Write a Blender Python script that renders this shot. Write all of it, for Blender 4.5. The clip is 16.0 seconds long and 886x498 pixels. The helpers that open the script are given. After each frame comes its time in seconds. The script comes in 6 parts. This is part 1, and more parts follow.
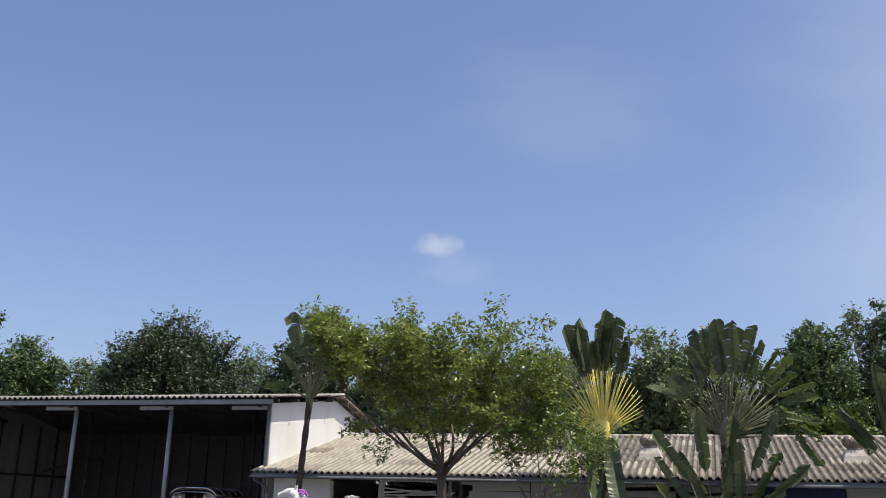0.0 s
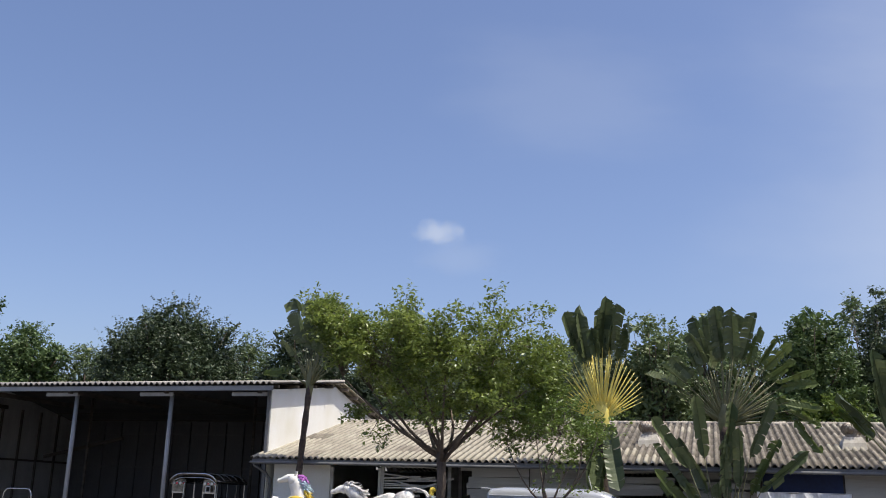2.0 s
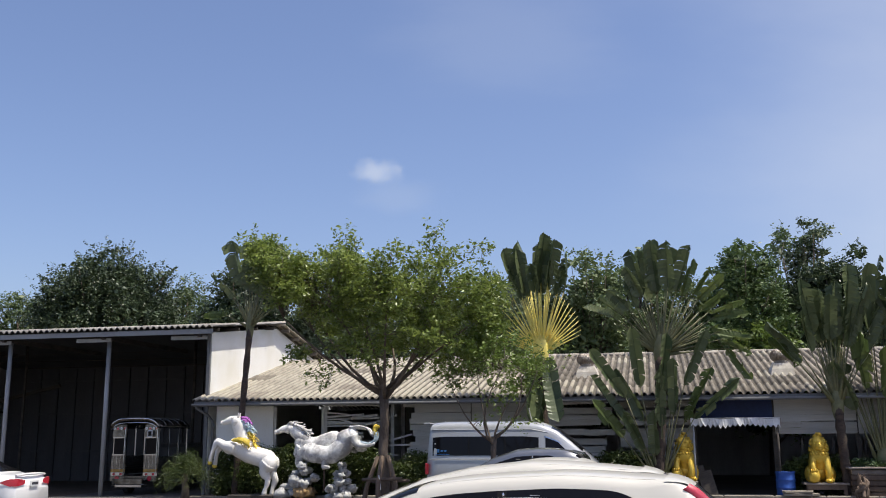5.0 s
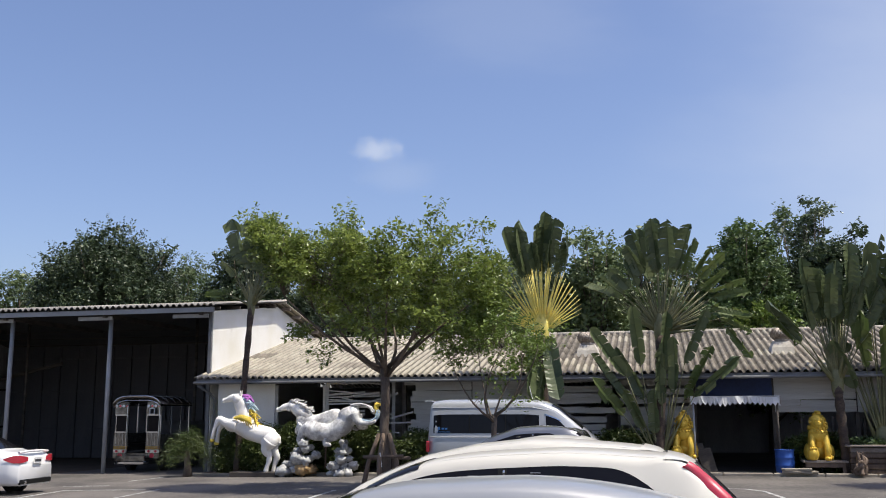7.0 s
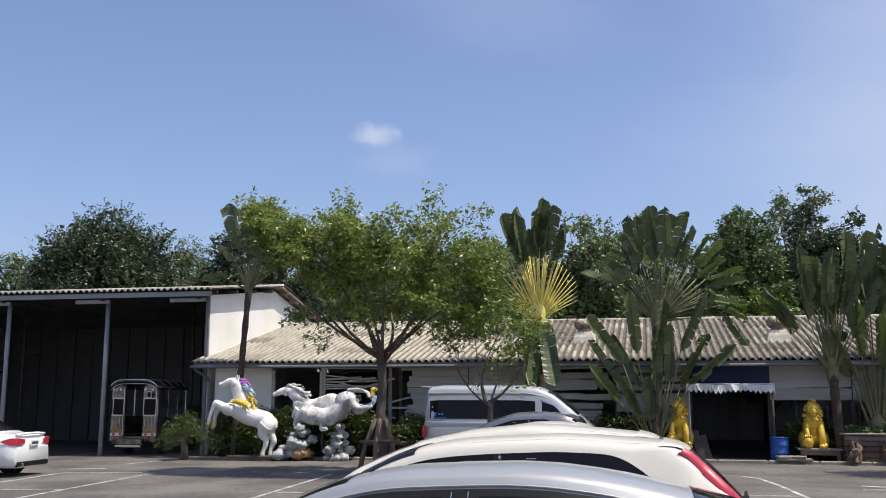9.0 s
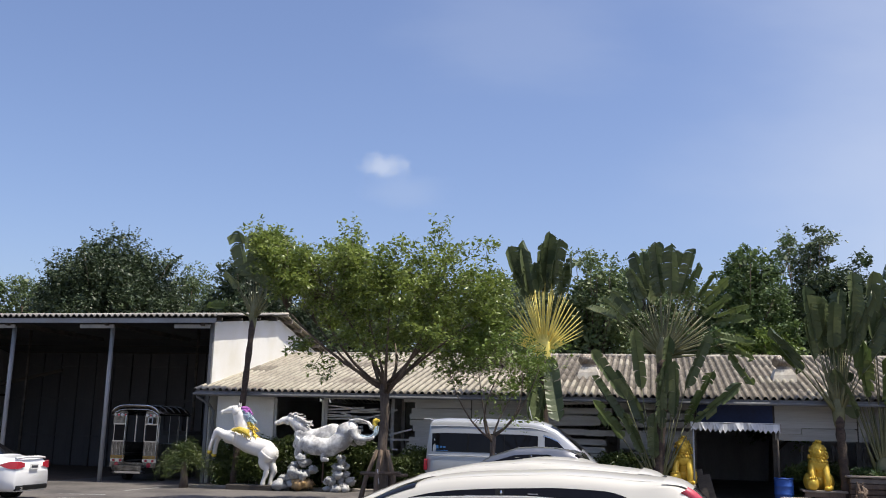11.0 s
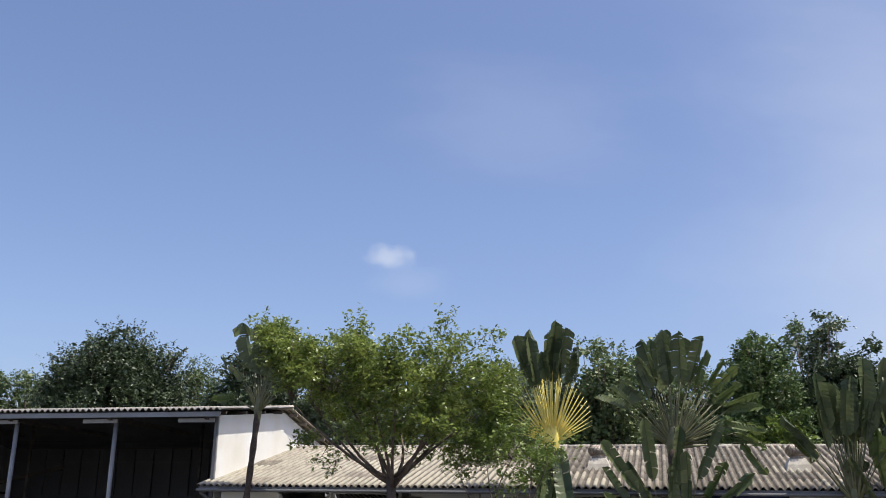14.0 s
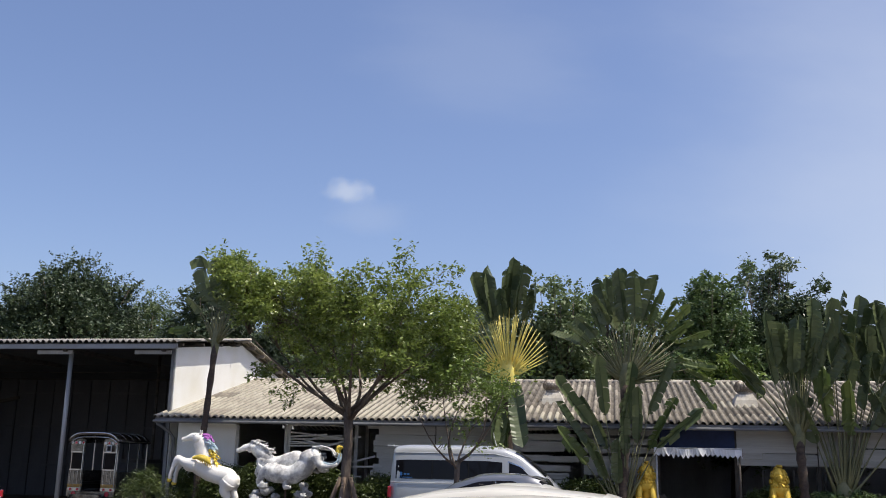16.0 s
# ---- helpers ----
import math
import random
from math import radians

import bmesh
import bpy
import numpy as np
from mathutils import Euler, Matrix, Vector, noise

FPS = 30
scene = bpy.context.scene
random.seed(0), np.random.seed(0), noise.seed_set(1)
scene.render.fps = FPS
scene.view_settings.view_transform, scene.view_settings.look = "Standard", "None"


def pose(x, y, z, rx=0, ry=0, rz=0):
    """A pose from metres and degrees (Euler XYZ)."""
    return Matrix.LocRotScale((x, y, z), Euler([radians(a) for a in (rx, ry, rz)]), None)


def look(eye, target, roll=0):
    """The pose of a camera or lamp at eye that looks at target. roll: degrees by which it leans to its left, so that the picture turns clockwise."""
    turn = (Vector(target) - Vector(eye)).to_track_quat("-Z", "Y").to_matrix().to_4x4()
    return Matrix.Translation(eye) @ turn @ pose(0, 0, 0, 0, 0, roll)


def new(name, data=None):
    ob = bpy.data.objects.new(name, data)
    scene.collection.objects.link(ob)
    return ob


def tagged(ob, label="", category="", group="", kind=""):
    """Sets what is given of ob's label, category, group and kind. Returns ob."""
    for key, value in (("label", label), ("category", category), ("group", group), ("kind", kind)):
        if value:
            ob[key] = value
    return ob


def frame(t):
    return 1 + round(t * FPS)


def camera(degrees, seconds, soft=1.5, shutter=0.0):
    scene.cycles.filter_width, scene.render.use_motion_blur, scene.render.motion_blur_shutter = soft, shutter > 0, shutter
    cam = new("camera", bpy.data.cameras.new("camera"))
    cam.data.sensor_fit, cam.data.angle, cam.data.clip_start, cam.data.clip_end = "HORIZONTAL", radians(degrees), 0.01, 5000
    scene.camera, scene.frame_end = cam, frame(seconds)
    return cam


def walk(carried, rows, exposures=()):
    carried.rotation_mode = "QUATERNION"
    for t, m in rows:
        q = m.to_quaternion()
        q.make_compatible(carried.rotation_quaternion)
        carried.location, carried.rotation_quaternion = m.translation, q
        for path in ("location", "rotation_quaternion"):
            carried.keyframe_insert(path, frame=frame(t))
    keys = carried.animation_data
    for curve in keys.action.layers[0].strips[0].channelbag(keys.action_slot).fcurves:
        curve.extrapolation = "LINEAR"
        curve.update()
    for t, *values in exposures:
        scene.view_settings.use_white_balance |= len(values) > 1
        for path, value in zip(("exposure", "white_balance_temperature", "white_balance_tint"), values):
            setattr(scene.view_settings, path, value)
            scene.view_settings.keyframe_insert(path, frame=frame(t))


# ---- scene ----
cam = camera(50.4, 16.0, 1.0)
EYE = (0.0, 0.0, 2.0)
TURNS = [
    (0.0, 105.62, -1.52, 15.87), (0.5, 105.31, -1.57, 16.03), (1.0, 105.14, -1.68, 16.24), (1.5, 104.99, -1.64, 16.10),
    (2.0, 104.82, -1.59, 15.84), (2.5, 104.58, -1.60, 15.68), (3.0, 104.57, -1.79, 15.55), (3.5, 104.45, -1.84, 14.97),
    (4.0, 102.64, -0.72, 13.41), (4.2, 102.10, 0.22, 12.43), (6.5, 100.46, 0.33, 12.61), (7.0, 99.82, 0.26, 12.52), (7.5, 99.01, 0.16, 12.47),
    (8.0, 98.40, 0.28, 12.54), (10.5, 100.31, -1.23, 12.12), (11.0, 100.89, -1.41, 12.45), (11.5, 102.95, -1.38, 13.04),
    (12.0, 104.30, -1.59, 13.00), (12.5, 104.96, -1.75, 12.78), (13.0, 105.62, -1.62, 12.43), (13.5, 106.31, -1.21, 12.43),
    (14.0, 106.35, -0.89, 12.92), (14.5, 105.58, -1.37, 12.72), (15.0, 103.78, -1.21, 11.20), (15.5, 102.70, -1.24, 10.00),
    (16.0, 102.49, -1.14, 10.31)]
walk(cam, [(t, pose(*EYE, rx, ry, rz)) for t, rx, ry, rz in TURNS], [(0.0, -0.02), (4.0, -0.02), (6.5, 0.06), (14.0, 0.08), (14.5, -0.18), (15.0, -0.13), (15.5, -0.04), (16.0, 0.0)])

# ---- sky and sun ----
SUN = Vector((0.385, -0.085, 0.92)).normalized()
world = bpy.data.worlds.new("sky")
scene.world = world
world.use_nodes = True
wn, wl = world.node_tree.nodes, world.node_tree.links
sky = wn.new("ShaderNodeTexSky")
sky.sky_type, sky.sun_disc = "NISHITA", False
sky.sun_elevation = math.asin(SUN.z)
sky.sun_rotation = math.atan2(SUN.x, SUN.y)
sky.altitude, sky.air_density, sky.dust_density, sky.ozone_density = 0, 1.0, 2.1, 3.6
bg = wn["Background"]
bg.inputs["Strength"].default_value = 0.15
haze = wn.new("ShaderNodeMix")
haze.data_type, haze.blend_type = "RGBA", "MULTIPLY"
haze.inputs[0].default_value = 1.0
haze.inputs[7].default_value = (1.065, 1.0, 1.085, 1)
wl.new(sky.outputs["Color"], haze.inputs[6])
wl.new(haze.outputs[2], bg.inputs["Color"])
lamp = bpy.data.lights.new("sun", "SUN")
lamp.energy, lamp.angle, lamp.color = 5.4, radians(0.53), (1.0, 0.94, 0.83)
new("sun", lamp).matrix_world = look(SUN * 60, (0, 0, 0))


# ---- materials ----
WAVE = 0.25  # pitch of the roofing sheets


def mat(name, base, rough=0.7, second=None, scale=3.0, fine=40.0, mix=0.5, bump=0.15, metal=0.0, coat=0.0, spec=0.5,
        random_piece=0.0, stretch=(1, 1, 1), transmit=0.0, dist=0.02, groove=0.0):
    """A surface with large stains and fine grain: base and second are mixed by noise at two scales."""
    m = bpy.data.materials.new(name)
    m.use_nodes = True
    n, l = m.node_tree.nodes, m.node_tree.links
    b = n["Principled BSDF"]
    b.inputs["Roughness"].default_value, b.inputs["Metallic"].default_value = rough, metal
    b.inputs["Coat Weight"].default_value, b.inputs["Specular IOR Level"].default_value = coat, spec
    b.inputs["Coat Roughness"].default_value = 0.04
    second = second or tuple(c * 0.75 for c in base)
    co = n.new("ShaderNodeTexCoord")
    mp = n.new("ShaderNodeMapping")
    mp.inputs["Scale"].default_value = stretch
    l.new(co.outputs["Object"], mp.inputs["Vector"])
    big, small = n.new("ShaderNodeTexNoise"), n.new("ShaderNodeTexNoise")
    big.inputs["Scale"].default_value, small.inputs["Scale"].default_value = scale, fine
    big.inputs["Detail"].default_value, small.inputs["Detail"].default_value = 4, 3
    for x in (big, small):
        l.new(mp.outputs["Vector"], x.inputs["Vector"])
    add = n.new("ShaderNodeMath")
    add.operation = "MULTIPLY_ADD"
    l.new(small.outputs["Fac"], add.inputs[0])
    add.inputs[1].default_value = 0.5
    l.new(big.outputs["Fac"], add.inputs[2])
    last = add
    if random_piece:
        info = n.new("ShaderNodeObjectInfo")
        ra = n.new("ShaderNodeMath")
        ra.operation = "MULTIPLY_ADD"
        l.new(info.outputs["Random"], ra.inputs[0])
        ra.inputs[1].default_value = random_piece
        l.new(add.outputs[0], ra.inputs[2])
        last = ra
    ramp = n.new("ShaderNodeMapRange")
    ramp.inputs["From Min"].default_value, ramp.inputs["From Max"].default_value = 0.75 - 0.25 / max(mix, 0.05) * 0.5, 0.75 + 0.25 / max(mix, 0.05) * 0.5 + random_piece
    l.new(last.outputs[0], ramp.inputs["Value"])
    cm = n.new("ShaderNodeMix")
    cm.data_type = "RGBA"
    cm.inputs[6].default_value, cm.inputs[7].default_value = (*base, 1), (*second, 1)
    l.new(ramp.outputs[0], cm.inputs[0])
    l.new(cm.outputs[2], b.inputs["Base Color"])
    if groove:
        # darker colour along the troughs of the sheets, broken up by the noise
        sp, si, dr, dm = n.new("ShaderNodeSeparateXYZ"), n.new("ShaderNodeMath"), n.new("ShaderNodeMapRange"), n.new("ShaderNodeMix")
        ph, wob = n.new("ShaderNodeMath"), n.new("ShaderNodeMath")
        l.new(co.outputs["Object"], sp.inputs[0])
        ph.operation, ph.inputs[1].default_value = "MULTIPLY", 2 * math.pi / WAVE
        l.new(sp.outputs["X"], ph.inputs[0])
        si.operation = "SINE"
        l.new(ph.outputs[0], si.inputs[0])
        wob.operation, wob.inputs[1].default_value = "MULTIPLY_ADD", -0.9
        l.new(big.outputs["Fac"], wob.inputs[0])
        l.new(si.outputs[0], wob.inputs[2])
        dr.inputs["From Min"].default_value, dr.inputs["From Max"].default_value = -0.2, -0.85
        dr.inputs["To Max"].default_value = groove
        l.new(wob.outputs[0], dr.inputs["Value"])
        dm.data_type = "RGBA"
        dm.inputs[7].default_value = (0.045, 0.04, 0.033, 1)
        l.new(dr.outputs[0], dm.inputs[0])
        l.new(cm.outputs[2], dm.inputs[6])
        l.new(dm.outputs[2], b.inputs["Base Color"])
    if bump:
        bp = n.new("ShaderNodeBump")
        bp.inputs["Strength"].default_value, bp.inputs["Distance"].default_value = bump, dist
        l.new(small.outputs["Fac"], bp.inputs["Height"])
        l.new(bp.outputs["Normal"], b.inputs["Normal"])
    if transmit:
        tr = n.new("ShaderNodeBsdfTranslucent")
        l.new(cm.outputs[2], tr.inputs["Color"])
        ms = n.new("ShaderNodeMixShader")
        ms.inputs[0].default_value = transmit
        l.new(b.outputs[0], ms.inputs[1])
        l.new(tr.outputs[0], ms.inputs[2])
        l.new(ms.outputs[0], n["Material Output"].inputs["Surface"])
    return m


def leaf_mat(name, base, second, rough=0.45, transmit=0.25):
    """Leaves: colour varies from leaf to leaf and over the crown, and light passes through."""
    m = bpy.data.materials.new(name)
    m.use_nodes = True
    n, l = m.node_tree.nodes, m.node_tree.links
    b = n["Principled BSDF"]
    b.inputs["Roughness"].default_value = rough
    geo, co, no = n.new("ShaderNodeNewGeometry"), n.new("ShaderNodeTexCoord"), n.new("ShaderNodeTexNoise")
    no.inputs["Scale"].default_value = 0.9
    l.new(co.outputs["Object"], no.inputs["Vector"])
    ma = n.new("ShaderNodeMath")
    ma.operation = "MULTIPLY_ADD"
    l.new(geo.outputs["Random Per Island"], ma.inputs[0])
    ma.inputs[1].default_value = 0.6
    l.new(no.outputs["Fac"], ma.inputs[2])
    mr = n.new("ShaderNodeMapRange")
    mr.inputs["From Min"].default_value, mr.inputs["From Max"].default_value = 0.35, 1.25
    l.new(ma.outputs[0], mr.inputs["Value"])
    cm = n.new("ShaderNodeMix")
    cm.data_type = "RGBA"
    cm.inputs[6].default_value, cm.inputs[7].default_value = (*base, 1), (*second, 1)
    l.new(mr.outputs[0], cm.inputs[0])
    l.new(cm.outputs[2], b.inputs["Base Color"])
    tr = n.new("ShaderNodeBsdfTranslucent")
    l.new(cm.outputs[2], tr.inputs["Color"])
    ms = n.new("ShaderNodeMixShader")
    ms.inputs[0].default_value = transmit
    l.new(b.outputs[0], ms.inputs[1])
    l.new(tr.outputs[0], ms.inputs[2])
    l.new(ms.outputs[0], n["Material Output"].inputs["Surface"])
    return m


ASPHALT = mat("asphalt", (0.068, 0.061, 0.055), 0.9, (0.14, 0.126, 0.111), 0.4, 7, 0.9, 0.3)
LINE = mat("road_paint", (0.5, 0.5, 0.47), 0.8, (0.16, 0.155, 0.15), 2.5, 30, 0.7, 0.1)
CONCRETE = mat("concrete", (0.32, 0.29, 0.24), 0.9, (0.2, 0.17, 0.13), 1.5, 25, 0.6, 0.3)
SOIL = mat("soil", (0.11, 0.075, 0.05), 1.0, (0.06, 0.045, 0.03), 2, 30, 0.6, 0.6)
WHITEWALL = mat("white_render", (0.86, 0.85, 0.82), 0.85, (0.74, 0.71, 0.62), 0.8, 20, 0.5, 0.1)
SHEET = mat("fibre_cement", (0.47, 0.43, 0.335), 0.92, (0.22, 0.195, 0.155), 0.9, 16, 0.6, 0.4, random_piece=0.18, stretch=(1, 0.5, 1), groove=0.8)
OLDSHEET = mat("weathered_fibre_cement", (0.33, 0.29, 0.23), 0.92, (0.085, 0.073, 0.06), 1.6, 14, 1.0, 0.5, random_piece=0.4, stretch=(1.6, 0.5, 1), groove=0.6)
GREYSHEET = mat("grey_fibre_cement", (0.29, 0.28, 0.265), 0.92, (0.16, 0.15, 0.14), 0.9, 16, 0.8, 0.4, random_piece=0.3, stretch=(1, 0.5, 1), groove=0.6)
PALESHEET = mat("pale_sheeting", (0.42, 0.42, 0.41), 0.6, (0.3, 0.3, 0.29), 0.8, 14, 0.6, 0.1, stretch=(2, 2, 0.4))
RIDGE = mat("ridge_cement", (0.45, 0.41, 0.35), 0.92, (0.25, 0.22, 0.18), 1.3, 18, 0.7, 0.3)
BOARD = mat("painted_board", (0.52, 0.51, 0.48), 0.8, (0.33, 0.31, 0.27), 1.6, 14, 0.6, 0.25, random_piece=0.3, stretch=(0.3, 1, 3))
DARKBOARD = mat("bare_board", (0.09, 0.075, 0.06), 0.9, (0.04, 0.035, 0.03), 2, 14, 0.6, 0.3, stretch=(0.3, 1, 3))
STEEL = mat("painted_steel", (0.31, 0.325, 0.34), 0.5, (0.24, 0.24, 0.24), 1.2, 25, 0.6, 0.08)
RUST = mat("rusty_steel", (0.13, 0.075, 0.05), 0.8, (0.06, 0.04, 0.03), 2, 25, 0.6, 0.3)
FASCIA = mat("grey_fascia", (0.17, 0.175, 0.18), 0.6, (0.11, 0.11, 0.11), 1.0, 20, 0.5, 0.1)
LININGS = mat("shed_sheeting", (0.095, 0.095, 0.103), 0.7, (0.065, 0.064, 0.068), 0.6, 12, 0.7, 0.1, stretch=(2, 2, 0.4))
WOOD = mat("weathered_wood", (0.19, 0.135, 0.095), 0.85, (0.085, 0.06, 0.045), 3, 30, 0.6, 0.4, stretch=(1, 1, 0.4))
GREYWOOD = mat("grey_wood", (0.32, 0.28, 0.24), 0.9, (0.15, 0.12, 0.1), 3, 30, 0.6, 0.4, stretch=(0.4, 1, 1))
BARK = mat("bark", (0.16, 0.125, 0.095), 0.95, (0.075, 0.055, 0.045), 4, 28, 0.7, 0.7, stretch=(1, 1, 0.4))
PALMBARK = mat("palm_bark", (0.085, 0.06, 0.045), 0.95, (0.04, 0.03, 0.025), 5, 20, 0.7, 0.8, stretch=(1, 1, 2.5))
STATUE = mat("white_statue", (0.82, 0.8, 0.76), 0.55, (0.7, 0.67, 0.62), 2.2, 22, 0.5, 0.4)
STATUE2 = mat("veined_statue", (0.8, 0.79, 0.76), 0.55, (0.33, 0.32, 0.31), 2.6, 9, 0.9, 0.5)
GOLD = mat("gold_paint", (0.82, 0.57, 0.09), 0.42, (0.6, 0.38, 0.04), 4, 18, 0.5, 0.4, metal=0.4)
ROCK = mat("painted_rock", (0.5, 0.5, 0.49), 0.8, (0.26, 0.26, 0.26), 4, 15, 0.7, 0.5)
TAN = mat("tan_rock", (0.5, 0.33, 0.15), 0.8, (0.25, 0.17, 0.09), 4, 15, 0.7, 0.5)
YELLOW = mat("yellow_paint", (0.78, 0.6, 0.08), 0.6, (0.6, 0.42, 0.05), 5, 20, 0.5, 0.2)
PURPLE = mat("purple_paint", (0.4, 0.12, 0.42), 0.6, (0.26, 0.07, 0.3), 5, 20, 0.5, 0.2)
AQUA = mat("aqua_paint", (0.55, 0.68, 0.74), 0.6, (0.45, 0.58, 0.66), 5, 20, 0.5, 0.2)
BLUETARP = mat("navy_sheet", (0.02, 0.035, 0.1), 0.7, (0.012, 0.02, 0.06), 1.2, 10, 0.5, 0.1)
CANVAS = mat("white_canvas", (0.68, 0.68, 0.68), 0.8, (0.52, 0.52, 0.52), 2.5, 14, 0.5, 0.1)
PALEFLASH = mat("pale_flashing", (0.6, 0.57, 0.5), 0.8, (0.42, 0.38, 0.32), 3, 16, 0.6, 0.2)
BARREL = mat("blue_plastic", (0.022, 0.09, 0.36), 0.45, (0.015, 0.06, 0.27), 3, 14, 0.5, 0.05)
DARK = mat("plain_dark", (0.09, 0.088, 0.088), 0.9, (0.06, 0.06, 0.06), 1, 8, 0.5, 0.0)
WHITEPAINT = mat("white_car_paint", (0.57, 0.545, 0.475), 0.4, (0.54, 0.515, 0.45), 0.8, 300, 0.4, 0.0, coat=0.6)
COOLWHITE = mat("cool_white_paint", (0.76, 0.76, 0.75), 0.36, (0.73, 0.73, 0.72), 0.8, 300, 0.4, 0.0, coat=0.7)
SILVER = mat("silver_car_paint", (0.43, 0.435, 0.43), 0.36, (0.39, 0.395, 0.39), 0.8, 400, 0.4, 0.0, metal=0.5, coat=0.5)
GREYPAINT = mat("grey_car_paint", (0.2, 0.21, 0.23), 0.3, (0.18, 0.19, 0.2), 0.8, 400, 0.4, 0.0, metal=0.6, coat=1.0)
VANPAINT = mat("van_paint", (0.42, 0.435, 0.46), 0.35, (0.38, 0.395, 0.42), 0.8, 400, 0.4, 0.0, metal=0.2, coat=1.0)
GLASS = mat("tinted_glass", (0.006, 0.006, 0.008), 0.06, (0.009, 0.009, 0.01), 1, 8, 0.4, 0.0, spec=0.18)
BLACK = mat("black_plastic", (0.012, 0.012, 0.012), 0.5, (0.009, 0.009, 0.009), 4, 30, 0.5, 0.0, spec=0.15)
RUBBER = mat("rubber", (0.02, 0.02, 0.02), 0.85, (0.035, 0.033, 0.03), 4, 30, 0.5, 0.2)
CHROME = mat("chrome", (0.75, 0.75, 0.76), 0.12, (0.6, 0.6, 0.6), 5, 40, 0.4, 0.02, metal=1.0)
ALLOY = mat("alloy", (0.5, 0.5, 0.52), 0.35, (0.4, 0.4, 0.42), 5, 40, 0.4, 0.02, metal=0.9)
REDLAMP = mat("red_lens", (0.5, 0.03, 0.055), 0.22, (0.36, 0.018, 0.03), 6, 40, 0.5, 0.0, coat=1.0)
CLEARLAMP = mat("clear_lens", (0.7, 0.72, 0.74), 0.12, (0.55, 0.57, 0.6), 6, 40, 0.5, 0.0, coat=1.0)
BLUEMARK = mat("sticker_blue", (0.05, 0.2, 0.5), 0.5, (0.04, 0.16, 0.42), 6, 40, 0.5, 0.0)
PLATE = mat("plate_white", (0.7, 0.7, 0.68), 0.5, (0.6, 0.6, 0.58), 6, 40, 0.5, 0.0)
INK = mat("plate_ink", (0.05, 0.05, 0.06), 0.6)
STAINLESS = mat("stainless", (0.33, 0.31, 0.28), 0.2, (0.1, 0.088, 0.075), 6, 25, 0.6, 0.25, metal=0.9)
GOLDTRIM = mat("tarnished_gold", (0.5, 0.33, 0.09), 0.4, (0.25, 0.15, 0.05), 6, 25, 0.6, 0.2, metal=0.7)
GALV = mat("galvanised", (0.42, 0.38, 0.33), 0.6, (0.24, 0.19, 0.15), 4, 25, 0.7, 0.2, metal=0.4)
PETIOLE = mat("green_stalk", (0.2, 0.19, 0.085), 0.5, (0.09, 0.095, 0.04), 2, 20, 0.5, 0.1)
YPETIOLE = mat("yellow_stalk", (0.85, 0.66, 0.12), 0.45, (0.66, 0.6, 0.18), 2, 20, 0.5, 0.1)
PALELEAF = leaf_mat("paddle_leaf", (0.045, 0.07, 0.032), (0.17, 0.2, 0.085), 0.4, 0.26)
OLDLEAF = leaf_mat("yellowing_leaf", (0.08, 0.12, 0.035), (0.14, 0.17, 0.05), 0.45, 0.35)
DRYLEAF = leaf_mat("dry_leaf", (0.26, 0.17, 0.06), (0.2, 0.13, 0.06), 0.7, 0.25)
LEAF_A = leaf_mat("small_leaf", (0.076, 0.12, 0.026), (0.285, 0.345, 0.08), 0.33, 0.4)
LEAF_DARK = leaf_mat("dark_leaf", (0.024, 0.042, 0.02), (0.095, 0.13, 0.06), 0.42, 0.18)
LEAF_DUSKY = leaf_mat("dusky_leaf", (0.08, 0.112, 0.062), (0.16, 0.2, 0.105), 0.4, 0.25)
LEAF_MID = leaf_mat("mid_leaf", (0.06, 0.105, 0.035), (0.125, 0.18, 0.06), 0.45, 0.25)
LEAF_LIGHT = leaf_mat("light_leaf", (0.085, 0.14, 0.025), (0.17, 0.23, 0.045), 0.45, 0.3)
LEAF_PALE = leaf_mat("pale_leaf", (0.1, 0.15, 0.06), (0.17, 0.21, 0.09), 0.5, 0.25)
LEAF_HEDGE = leaf_mat("hedge_leaf", (0.03, 0.055, 0.014), (0.12, 0.15, 0.035), 0.45, 0.25)


